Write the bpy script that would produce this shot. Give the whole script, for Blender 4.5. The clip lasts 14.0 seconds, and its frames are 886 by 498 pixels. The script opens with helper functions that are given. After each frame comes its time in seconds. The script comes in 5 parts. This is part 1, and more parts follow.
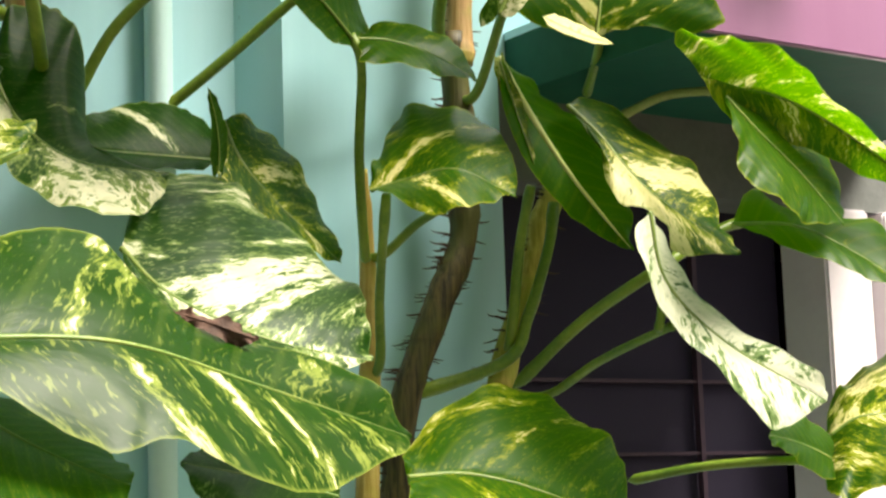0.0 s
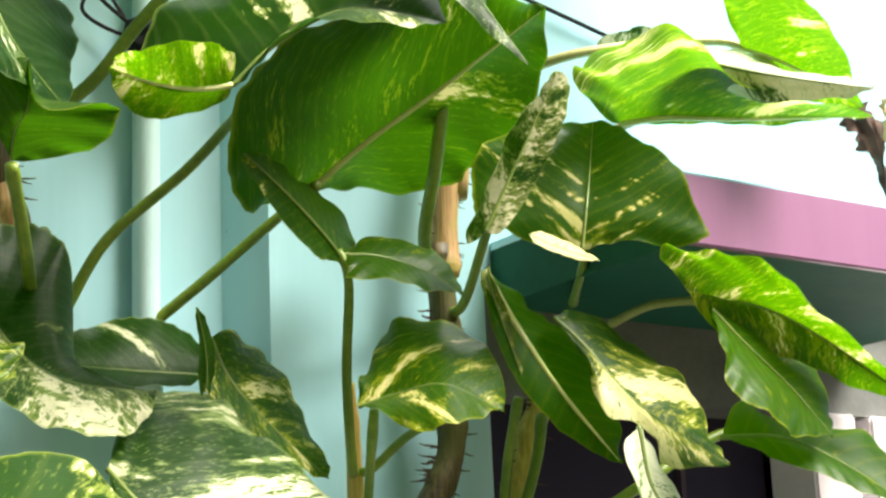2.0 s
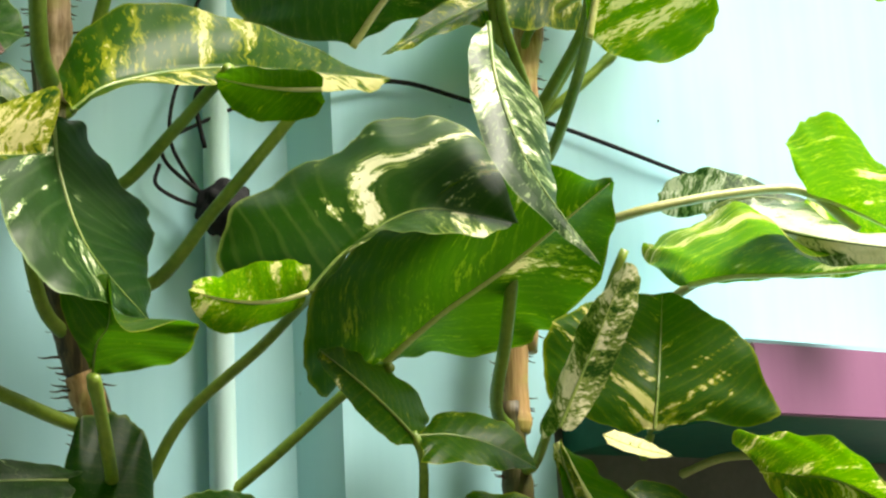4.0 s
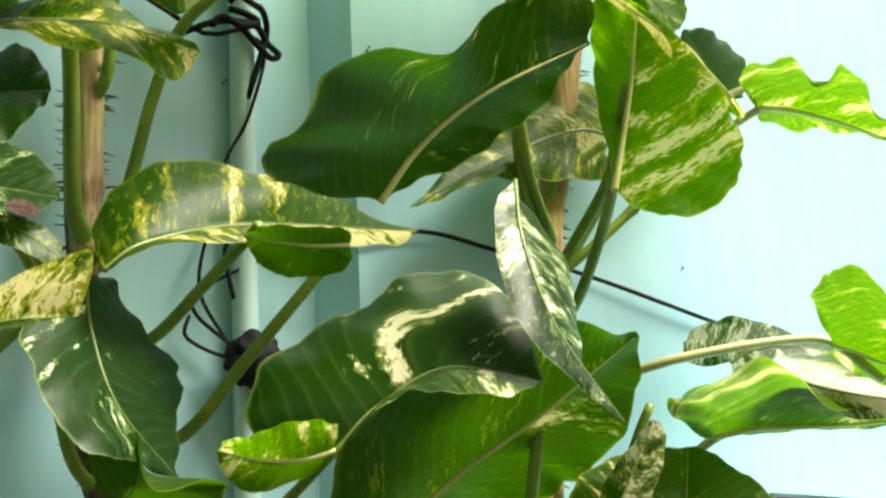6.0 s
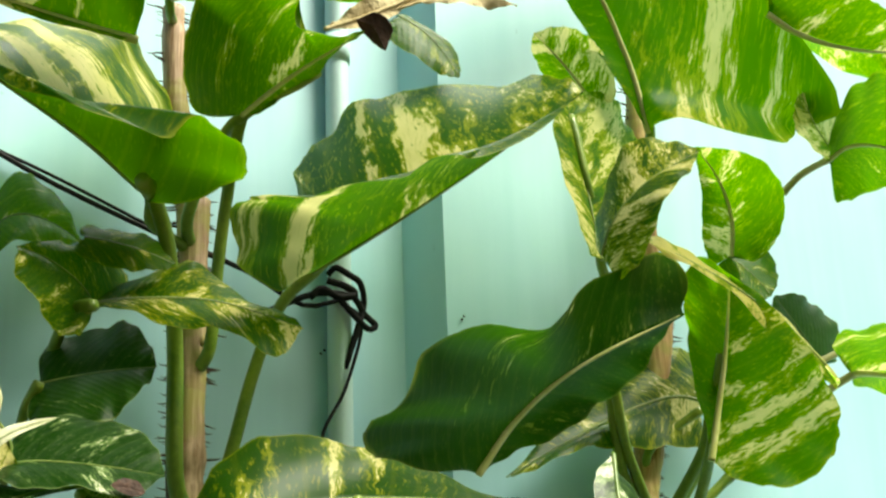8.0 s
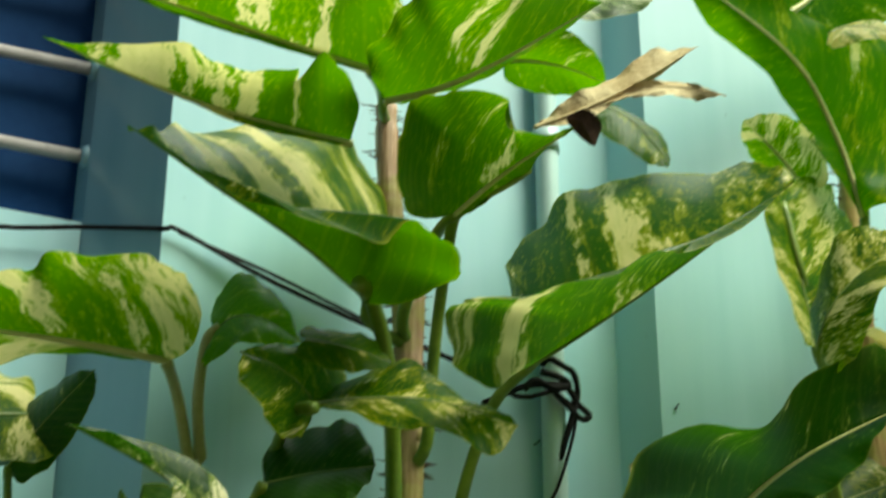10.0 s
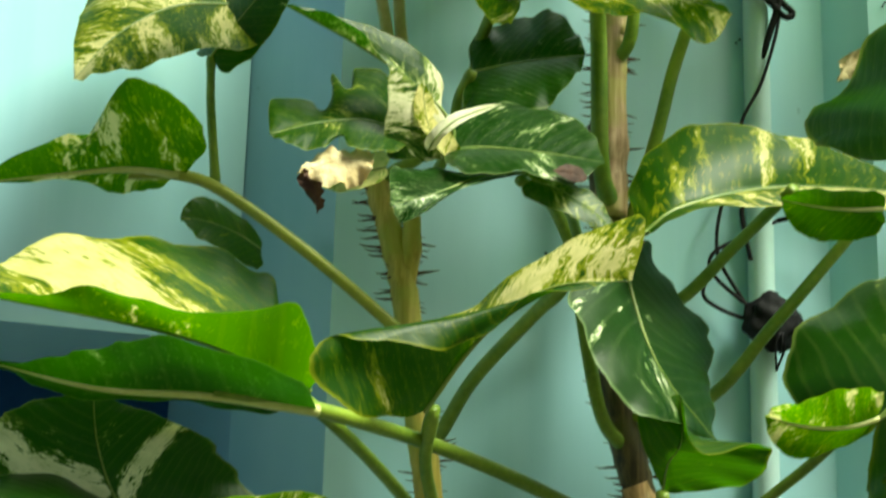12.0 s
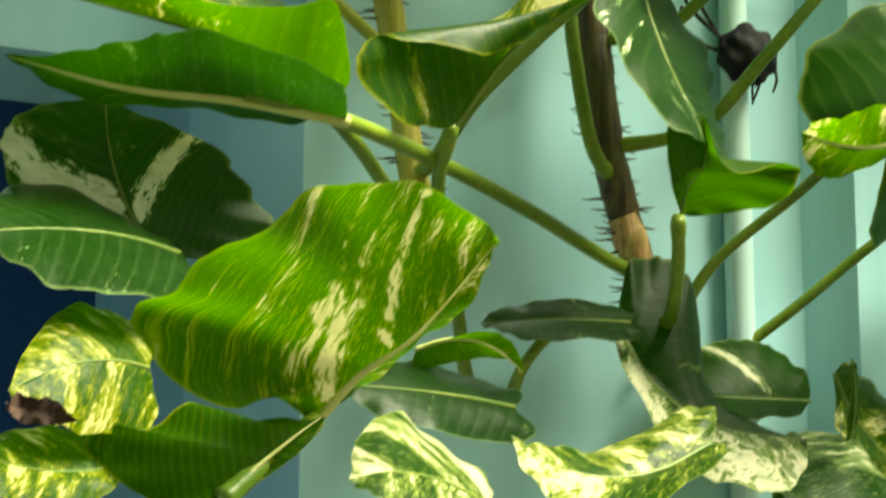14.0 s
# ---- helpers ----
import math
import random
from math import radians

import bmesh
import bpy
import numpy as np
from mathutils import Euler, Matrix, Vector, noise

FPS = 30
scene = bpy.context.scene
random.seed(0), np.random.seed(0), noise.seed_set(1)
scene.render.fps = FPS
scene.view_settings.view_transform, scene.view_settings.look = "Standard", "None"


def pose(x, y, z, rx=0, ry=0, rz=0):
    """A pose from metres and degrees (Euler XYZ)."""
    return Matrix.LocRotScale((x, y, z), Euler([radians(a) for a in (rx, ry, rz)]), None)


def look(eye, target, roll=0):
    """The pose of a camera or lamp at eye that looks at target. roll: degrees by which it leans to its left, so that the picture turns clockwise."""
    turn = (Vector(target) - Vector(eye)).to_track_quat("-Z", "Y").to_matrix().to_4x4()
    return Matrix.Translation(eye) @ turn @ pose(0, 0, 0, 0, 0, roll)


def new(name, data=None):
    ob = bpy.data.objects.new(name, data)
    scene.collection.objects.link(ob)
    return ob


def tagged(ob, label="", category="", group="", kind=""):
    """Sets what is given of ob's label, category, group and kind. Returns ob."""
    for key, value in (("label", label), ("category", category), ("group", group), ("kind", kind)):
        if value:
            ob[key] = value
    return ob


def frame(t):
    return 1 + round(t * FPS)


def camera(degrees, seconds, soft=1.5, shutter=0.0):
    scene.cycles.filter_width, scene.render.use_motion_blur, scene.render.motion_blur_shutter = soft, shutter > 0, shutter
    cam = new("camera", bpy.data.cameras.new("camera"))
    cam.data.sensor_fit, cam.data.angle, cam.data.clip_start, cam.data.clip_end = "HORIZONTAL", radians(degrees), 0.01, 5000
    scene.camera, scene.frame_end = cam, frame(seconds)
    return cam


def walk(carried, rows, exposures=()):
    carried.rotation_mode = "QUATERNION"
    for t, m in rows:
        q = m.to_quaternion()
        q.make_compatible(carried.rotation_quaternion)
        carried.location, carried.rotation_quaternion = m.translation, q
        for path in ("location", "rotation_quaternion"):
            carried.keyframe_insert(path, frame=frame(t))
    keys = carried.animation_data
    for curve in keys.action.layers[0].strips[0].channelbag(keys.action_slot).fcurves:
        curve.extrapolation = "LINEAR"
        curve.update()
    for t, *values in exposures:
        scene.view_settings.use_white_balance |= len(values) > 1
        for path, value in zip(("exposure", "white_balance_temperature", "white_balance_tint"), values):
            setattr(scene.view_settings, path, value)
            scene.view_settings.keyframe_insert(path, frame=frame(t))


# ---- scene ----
# ---------------- camera and its walk ----------------
cam = camera(28.03, 14.0, 2.3, 0.3)
PATH = [
    (0, look((-0.8114, -1.7268, 1.0577), (-0.2558, -0.9078, 1.2014), -1.95)),
    (0.5, look((-0.8162, -1.7233, 1.0632), (-0.2556, -0.9143, 1.2397), -1.92)),
    (1, look((-0.8164, -1.7285, 1.0723), (-0.2520, -0.9274, 1.2715), -2.54)),
    (1.5, look((-0.8172, -1.7310, 1.0817), (-0.2672, -0.9265, 1.3058), -2.29)),
    (2, look((-0.8175, -1.7300, 1.0850), (-0.2625, -0.9356, 1.3318), -2.56)),
    (2.2, look((-0.8254, -1.7266, 1.1008), (-0.2675, -0.9373, 1.3572), -2.39)),
    (4.3, look((-0.8654, -1.7951, 1.3031), (-0.3421, -0.9764, 1.5391), -2.97)),
    (4.5, look((-0.8673, -1.8003, 1.3094), (-0.3489, -0.9822, 1.5584), -3.04)),
    (5, look((-0.8706, -1.8081, 1.3189), (-0.3561, -0.9961, 1.5945), -2.90)),
    (5.5, look((-0.8772, -1.8068, 1.3190), (-0.3642, -0.9955, 1.5993), -2.71)),
    (6, look((-0.8773, -1.8085, 1.3223), (-0.3661, -1.0033, 1.6226), -2.75)),
    (6.5, look((-0.8853, -1.8103, 1.3323), (-0.3769, -1.0180, 1.6695), -2.96)),
    (7, look((-0.8959, -1.8183, 1.3386), (-0.4166, -1.0209, 1.7052), -2.14)),
    (7.5, look((-0.9060, -1.8257, 1.3496), (-0.4419, -1.0364, 1.7516), -2.18)),
    (7.7, look((-0.9074, -1.8257, 1.3450), (-0.4476, -1.0397, 1.7582), -2.25)),
    (9.8, look((-0.9238, -1.8778, 1.3973), (-0.5698, -1.0722, 1.8724), -0.43)),
    (10, look((-0.9292, -1.8666, 1.3890), (-0.5888, -1.0432, 1.8430), 0.12)),
    (10.5, look((-0.9499, -1.8378, 1.3808), (-0.6409, -0.9933, 1.8182), 1.22)),
    (11, look((-0.9673, -1.8141, 1.3654), (-0.6712, -0.9474, 1.7667), 1.69)),
    (11.5, look((-0.9832, -1.7875, 1.3560), (-0.6680, -0.8970, 1.6842), 1.82)),
    (12, look((-0.9979, -1.7659, 1.3382), (-0.6898, -0.8546, 1.6115), 1.60)),
    (12.5, look((-1.0018, -1.7512, 1.3373), (-0.6913, -0.8282, 1.5646), 0.78)),
    (13, look((-1.0493, -1.7334, 1.3340), (-0.6709, -0.8414, 1.5813), 0.91)),
    (13.5, look((-1.1162, -1.6576, 1.3137), (-0.6908, -0.7780, 1.5263), 1.15)),
    (14, look((-1.1759, -1.5641, 1.2820), (-0.7290, -0.6849, 1.4475), 0.07)),
]
walk(cam, PATH, exposures=[(0, 1.02, 7000, 8), (2, 1.2, 6800, 7), (4.3, .85, 7000, 6), (5, .78, 7050, 6), (7.5, .65, 7100, 0), (9.8, .0, 6900, -10), (11.5, .60, 6950, -13), (13, .85, 7200, -14), (14, 1.05, 7900, -11)])

# ---------------- world, sun, exposure ----------------
world = bpy.data.worlds.new("sky")
scene.world = world
world.use_nodes = True
wn = world.node_tree.nodes
sky = wn.new("ShaderNodeTexSky")
sky.sky_type = 'NISHITA'
sky.sun_disc = False
SUN_DIR = Vector((0.38, -0.42, 0.82)).normalized()
sky.sun_elevation = math.asin(SUN_DIR.z)
sky.sun_rotation = math.atan2(SUN_DIR.x, SUN_DIR.y)
sky.air_density, sky.dust_density, sky.ozone_density = 0.8, 7.0, 0.5
bgn = wn["Background"]
bgn.inputs["Strength"].default_value = 0.057
world.node_tree.links.new(sky.outputs[0], bgn.inputs["Color"])
sun = new("sun", bpy.data.lights.new("sun", 'SUN'))
sun.data.energy, sun.data.angle, sun.data.color = 5.6, radians(30), (1.0, 0.96, 0.89)
sun.matrix_world = look(SUN_DIR * 20, (0, 0, 0))


# ---------------- materials ----------------
def mat(name):
    m = bpy.data.materials.new(name)
    m.use_nodes = True
    m.node_tree.nodes.clear()
    return m, m.node_tree


class Nodes:
    """Short hand for wiring a node tree."""
    def __init__(self, tree):
        self.t = tree

    def add(self, kind, **props):
        n = self.t.nodes.new(kind)
        for key, value in props.items():
            setattr(n, key, value)
        return n

    def put(self, socket, value):
        if isinstance(value, (int, float, tuple, list)):
            socket.default_value = value
        else:
            self.t.links.new(value, socket)

    def math(self, op, a, b=0.0, c=0.0, clamp=False):
        n = self.add("ShaderNodeMath", operation=op, use_clamp=clamp)
        for s, v in zip(n.inputs, (a, b, c)):
            self.put(s, v)
        return n.outputs[0]

    def step(self, x, lo, hi):
        n = self.add("ShaderNodeMapRange", interpolation_type='SMOOTHSTEP')
        for s, v in zip(n.inputs[:5], (x, lo, hi, 0.0, 1.0)):
            self.put(s, v)
        return n.outputs[0]

    def vec(self, x, y, z):
        n = self.add("ShaderNodeCombineXYZ")
        for s, v in zip(n.inputs, (x, y, z)):
            self.put(s, v)
        return n.outputs[0]

    def noise(self, v, scale, detail=3.0, rough=0.55):
        n = self.add("ShaderNodeTexNoise")
        self.put(n.inputs["Vector"], v)
        self.put(n.inputs["Scale"], scale)
        self.put(n.inputs["Detail"], detail)
        self.put(n.inputs["Roughness"], rough)
        return n.outputs[0]

    def mix(self, f, a, b):
        n = self.add("ShaderNodeMix", data_type='RGBA')
        self.put(n.inputs[0], f)
        self.put(n.inputs[6], a if not isinstance(a, tuple) else (*a, 1)[:4])
        self.put(n.inputs[7], b if not isinstance(b, tuple) else (*b, 1)[:4])
        return n.outputs[2]

    def bump(self, h, strength, dist):
        n = self.add("ShaderNodeBump")
        self.put(n.inputs["Height"], h)
        n.inputs["Strength"].default_value, n.inputs["Distance"].default_value = strength, dist
        return n.outputs[0]

    def surface(self, col, rough, normal=None, metal=0.0, spec=0.5):
        p = self.add("ShaderNodeBsdfPrincipled")
        self.put(p.inputs["Base Color"], col if not isinstance(col, tuple) else (*col, 1)[:4])
        self.put(p.inputs["Roughness"], rough)
        p.inputs["Metallic"].default_value = metal
        p.inputs["Specular IOR Level"].default_value = spec
        if normal is not None:
            self.put(p.inputs["Normal"], normal)
        return p

    def out(self, shader):
        o = self.add("ShaderNodeOutputMaterial")
        self.t.links.new(shader, o.inputs[0])


def plain(name, a, b, rough=0.5, scale=8.0, relief=0.2, fine=60.0, metal=0.0, spec=0.5, dist=0.002):
    """Two tones mixed by coarse and fine noise, with a fine relief."""
    m, t = mat(name)
    n = Nodes(t)
    co = n.add("ShaderNodeTexCoord").outputs["Object"]
    big, small = n.noise(co, scale, 4), n.noise(co, fine, 3)
    f = n.math('ADD', n.math('MULTIPLY', big, 0.7), n.math('MULTIPLY', small, 0.3))
    col = n.mix(n.step(f, 0.32, 0.68), a, b)
    rg = n.math('ADD', rough - 0.08, n.math('MULTIPLY', small, 0.16))
    p = n.surface(col, rg, n.bump(n.math('ADD', small, big), relief, dist), metal, spec)
    n.out(p.outputs[0])
    return m


def wall_paint(name, a, b, stain):
    """Old enamel paint on plaster: broad tone changes, drips and small specks."""
    m, t = mat(name)
    n = Nodes(t)
    co = n.add("ShaderNodeTexCoord").outputs["Object"]
    sep = n.add("ShaderNodeSeparateXYZ")
    n.put(sep.inputs[0], co)
    big = n.noise(co, 2.5, 4)
    drip = n.noise(n.vec(n.math('MULTIPLY', sep.outputs[0], 30.0), sep.outputs[1], n.math('MULTIPLY', sep.outputs[2], 1.6)), 1.0, 4)
    fine = n.noise(co, 140.0, 2)
    f = n.math('ADD', n.math('MULTIPLY', big, 0.6), n.math('MULTIPLY', drip, 0.4))
    col = n.mix(n.step(f, 0.35, 0.65), a, b)
    speck = n.step(n.noise(co, 45.0, 2), 0.74, 0.80)
    col = n.mix(n.math('MULTIPLY', speck, 0.5), col, stain)
    trail = n.step(drip, 0.62, 0.85)
    col = n.mix(n.math('MULTIPLY', trail, 0.25), col, stain)
    h = n.math('ADD', n.math('MULTIPLY', big, 2.0), n.math('MULTIPLY', fine, 0.25))
    p = n.surface(col, n.math('ADD', 0.30, n.math('MULTIPLY', drip, 0.15)), n.bump(h, 0.10, 0.004), spec=0.6)
    p.inputs["Coat Weight"].default_value, p.inputs["Coat Roughness"].default_value = 0.6, 0.16
    n.out(p.outputs[0])
    return m


def leaf_material(name="variegated_leaf", sheen=0.2):
    """Variegated leaf. The object's colour holds: share of cream, warmth of the green, seed."""
    m, t = mat(name)
    n = Nodes(t)
    uv = n.add("ShaderNodeUVMap", uv_map="blade").outputs[0]
    sep = n.add("ShaderNodeSeparateXYZ")
    n.put(sep.inputs[0], uv)
    info = n.add("ShaderNodeObjectInfo")
    par = n.add("ShaderNodeSeparateColor")
    n.put(par.inputs[0], info.outputs["Color"])
    var, hue, seed = par.outputs
    s = sep.outputs[0]
    share = info.outputs["Alpha"]
    v = n.math('MULTIPLY', n.math('SUBTRACT', sep.outputs[1], 0.5), 2.0)
    a = n.math('ABSOLUTE', v)
    side = n.math('MULTIPLY', n.math('SIGN', v), 3.7)
    sd = n.math('MULTIPLY', seed, 83.0)
    # the place along the midrib from which the vein through this point springs
    q = n.add("ShaderNodeAttribute", attribute_name="vein").outputs["Fac"]
    bare = q
    far = n.add("ShaderNodeAttribute", attribute_name="reach").outputs["Fac"]
    wob = n.noise(n.vec(n.math('MULTIPLY', s, 5.0), n.math('MULTIPLY', v, 3.0), sd), 1.0, 2)
    q = n.math('ADD', q, n.math('MULTIPLY', n.math('SUBTRACT', wob, 0.5), 0.07))
    big = n.noise(n.vec(n.math('MULTIPLY', q, 5.0), n.math('ADD', n.math('MULTIPLY', far, 0.8), side), sd), 1.0, 1)
    mid = n.noise(n.vec(n.math('MULTIPLY', q, 17.0), n.math('ADD', n.math('MULTIPLY', far, 2.0), side), sd), 1.0, 3, 0.6)
    fine = n.noise(n.vec(n.math('MULTIPLY', q, 52.0), n.math('ADD', n.math('MULTIPLY', far, 6.0), side), sd), 1.0, 3, 0.7)
    obj = n.add("ShaderNodeTexCoord").outputs["Object"]
    speck = n.noise(obj, 260.0, 2, 0.6)
    mass = n.math('ADD', n.math('ADD', n.math('MULTIPLY', big, 0.40), n.math('MULTIPLY', mid, 0.26)), n.math('MULTIPLY', fine, 0.30))
    mass = n.math('ADD', mass, n.math('MULTIPLY', speck, 0.04))
    band = n.add("ShaderNodeAttribute", attribute_name="variegation").outputs["Fac"]
    mass = n.math('ADD', mass, n.math('MULTIPLY', band, n.math('ADD', -0.5, n.math('MULTIPLY', n.math('ADD', mid, fine), 1.5))))
    other = n.math('LESS_THAN', v, 0.0)
    var = n.math('MULTIPLY', var, n.math('ADD', 1.0, n.math('MULTIPLY', other, n.math('SUBTRACT', share, 1.0))))
    thr = n.math('SUBTRACT', 0.665, n.math('MULTIPLY', var, 0.25))
    cream = n.step(mass, n.math('ADD', thr, 0.014), n.math('ADD', thr, 0.044))
    pale = n.step(mass, n.math('SUBTRACT', thr, 0.042), n.math('ADD', thr, 0.002))
    fleck = n.math('MULTIPLY', n.step(n.noise(n.vec(n.math('MULTIPLY', q, 110.0), n.math('ADD', n.math('MULTIPLY', far, 10.0), side), sd), 1.0, 2), 0.585, 0.67), n.math('MULTIPLY', var, 1.7, clamp=True))
    tone = n.noise(n.vec(n.math('MULTIPLY', s, 9.0), n.math('MULTIPLY', v, 4.0), sd), 1.0, 4)
    dark = n.mix(tone, (0.0030, 0.021, 0.0006), (0.0075, 0.038, 0.001))
    light = n.mix(tone, (0.022, 0.096, 0.001), (0.052, 0.150, 0.002))
    green = n.mix(hue, dark, light)
    # towards zero warmth yellow and cream turn silvery, partly as painted sky sheen
    cool = n.step(hue, 0.0, 0.3)
    yel = n.mix(cool, (0.22, 0.33, 0.12), n.mix(hue, (0.29, 0.33, 0.02), (0.48, 0.50, 0.010)))
    crm = n.mix(cool, (0.74, 0.74, 0.58), n.mix(hue, (0.82, 0.74, 0.42), (0.80, 0.71, 0.17)))
    col = n.mix(n.math('MULTIPLY', pale, 0.75), green, yel)
    col = n.mix(n.math('MULTIPLY', fleck, 0.85), col, yel)
    worn = n.step(n.noise(n.vec(n.math('MULTIPLY', q, 74.0), n.math('ADD', n.math('MULTIPLY', far, 4.0), side), n.math('ADD', sd, 7.0)), 1.0, 3, 0.65), 0.52, 0.66)
    crm = n.mix(n.math('MULTIPLY', worn, 0.42), crm, yel)
    crm = n.mix(n.math('MULTIPLY', n.step(tone, 0.42, 0.66), 0.30), crm, yel)
    col = n.mix(cream, col, crm)
    edge = n.step(a, 0.955, 0.995)
    col = n.mix(n.math('MULTIPLY', edge, 0.5), col, yel)
    # lateral veins a little lighter, and raised
    w = n.math('SINE', n.math('MULTIPLY', bare, 70.0))
    vein = n.step(w, 0.6, 1.0)
    col = n.mix(n.math('MULTIPLY', vein, n.math('ADD', 0.05, n.math('MULTIPLY', hue, 0.12))), col, yel)
    h = n.math('ADD', n.math('MULTIPLY', w, 0.09), n.math('ADD', n.math('MULTIPLY', tone, 1.2), n.math('MULTIPLY', fine, 0.25)))
    nor = n.bump(h, 0.30, 0.0025)
    p = n.surface(col, n.math('ADD', 0.26, n.math('MULTIPLY', tone, 0.22)), nor, spec=sheen)
    tr = n.add("ShaderNodeBsdfTranslucent")
    warm = n.mix(0.7, col, n.mix(cream, n.mix(hue, (0.025, 0.17, 0.002), (0.22, 0.55, 0.003)), (0.8, 0.8, 0.35)))
    n.put(tr.inputs["Color"], warm)
    n.put(tr.inputs["Normal"], nor)
    mx = n.add("ShaderNodeMixShader")
    n.put(mx.inputs[0], n.math('ADD', 0.20, n.math('MULTIPLY', hue, 0.62)))
    t.links.new(p.outputs[0], mx.inputs[1])
    t.links.new(tr.outputs[0], mx.inputs[2])
    n.out(mx.outputs[0])
    return m


def streaked(name, dark, pale, green):
    """Stem skin: fibres along the stem, greenish patches, dark scars round it."""
    m, t = mat(name)
    n = Nodes(t)
    co = n.add("ShaderNodeTexCoord").outputs["Object"]
    sep = n.add("ShaderNodeSeparateXYZ")
    n.put(sep.inputs[0], co)
    x, y, z = sep.outputs
    fibre = n.noise(n.vec(n.math('MULTIPLY', x, 190.0), n.math('MULTIPLY', y, 190.0), n.math('MULTIPLY', z, 9.0)), 1.0, 4, 0.6)
    patch = n.noise(co, 16.0, 3)
    scar = n.step(n.noise(n.vec(n.math('MULTIPLY', x, 6.0), y, n.math('MULTIPLY', z, 42.0)), 1.0, 2), 0.60, 0.68)
    col = n.mix(n.step(fibre, 0.30, 0.70), dark, pale)
    col = n.mix(n.math('MULTIPLY', n.step(patch, 0.45, 0.62), 0.7), col, green)
    col = n.mix(n.math('MULTIPLY', scar, 0.25), col, dark)
    h = n.math('SUBTRACT', fibre, n.math('MULTIPLY', scar, 0.2))
    p = n.surface(col, n.math('ADD', 0.42, n.math('MULTIPLY', patch, 0.2)), n.bump(h, 0.5, 0.003), spec=0.4)
    n.out(p.outputs[0])
    return m


LEAF = leaf_material()
LEAF_MATT = leaf_material("variegated_leaf_matt", 0.08)
RIB_UNDER = plain("midrib_pale", (0.48, 0.53, 0.13), (0.64, 0.65, 0.28), 0.4, 20, 0.3, 200)
RIB = plain("midrib_green", (0.10, 0.19, 0.03), (0.24, 0.30, 0.06), 0.4, 20, 0.2, 200)
PETIOLE = plain("petiole_green", (0.09, 0.18, 0.012), (0.22, 0.31, 0.03), 0.40, 14, 0.25, 160)
STEM = streaked("stem_bark", (0.28, 0.14, 0.05), (0.62, 0.40, 0.18), (0.38, 0.34, 0.08))
STEM_OLD = streaked("stem_bark_old", (0.022, 0.017, 0.008), (0.13, 0.095, 0.035), (0.085, 0.09, 0.018))
PETIOLE_YELLOW = plain("petiole_yellow_green", (0.20, 0.26, 0.02), (0.38, 0.41, 0.05), 0.40, 14, 0.25, 160)
PETIOLE_PALE = plain("petiole_pale", (0.30, 0.33, 0.09), (0.46, 0.45, 0.18), 0.40, 14, 0.25, 160)
STEM_YOUNG = streaked("stem_young", (0.32, 0.27, 0.04), (0.56, 0.45, 0.11), (0.34, 0.38, 0.05))
STEM_YELLOW = streaked("stem_yellowish", (0.40, 0.26, 0.05), (0.62, 0.46, 0.15), (0.46, 0.42, 0.07))
STEM_PINK = streaked("stem_pinkish", (0.26, 0.15, 0.07), (0.62, 0.43, 0.28), (0.36, 0.34, 0.08))
ROOT = plain("aerial_root_brown", (0.035, 0.022, 0.012), (0.09, 0.055, 0.03), 0.8, 30, 0.4, 200)
DRY = plain("dry_leaf", (0.44, 0.32, 0.13), (0.72, 0.62, 0.36), 0.75, 16, 0.7, 120, dist=0.004)
DRY_DARK = plain("dead_leaf_brown", (0.03, 0.016, 0.011), (0.11, 0.055, 0.035), 0.85, 20, 0.8, 120, dist=0.004)
WALL = wall_paint("mint_wall_paint", (0.37, 0.67, 0.76), (0.43, 0.73, 0.82), (0.24, 0.45, 0.52))
# blue paint, darkened for the jamb's turn away from the sun
WALL_BLUE = wall_paint("blue_jamb_paint_shaded", (0.19, 0.39, 0.53), (0.26, 0.47, 0.60), (0.12, 0.25, 0.36))
PURPLE = wall_paint("mauve_band_paint", (0.29, 0.12, 0.24), (0.34, 0.15, 0.285), (0.19, 0.08, 0.165))
# green deepened with the shade on the slab's underside and end
SOFFIT = plain("shaded_soffit_green", (0.010, 0.085, 0.055), (0.018, 0.115, 0.075), 0.6, 5, 0.2, 60, spec=0.15)
CONCRETE = plain("lintel_plaster", (0.13, 0.14, 0.135), (0.19, 0.20, 0.19), 0.7, 10, 0.4, 90)
PVC = plain("pvc_pipe_painted", (0.55, 0.78, 0.80), (0.61, 0.82, 0.84), 0.35, 10, 0.15, 90)
CABLE = plain("black_cable", (0.008, 0.008, 0.010), (0.02, 0.02, 0.024), 0.6, 30, 0.2, 200, spec=0.12)
STEEL = plain("steel_bar", (0.50, 0.46, 0.47), (0.60, 0.56, 0.57), 0.3, 30, 0.02, 200, spec=0.8)
FRAME = plain("white_window_frame", (0.84, 0.77, 0.82), (0.90, 0.85, 0.88), 0.4, 8, 0.1, 90)
DARKROOM = plain("unlit_room_colour", (0.02, 0.018, 0.03), (0.04, 0.036, 0.055), 0.6, 6, 0.2, 60)
BLUEROOM = plain("shutter_recess_blue", (0.006, 0.034, 0.12), (0.013, 0.052, 0.16), 0.6, 5, 0.2, 60, spec=0.05)
SLATE = plain("dark_gap_slate", (0.022, 0.045, 0.06), (0.034, 0.062, 0.08), 0.6, 5, 0.2, 60, spec=0.05)
GRILLE = plain("purple_brown_grille", (0.045, 0.024, 0.045), (0.075, 0.04, 0.065), 0.5, 20, 0.2, 90)
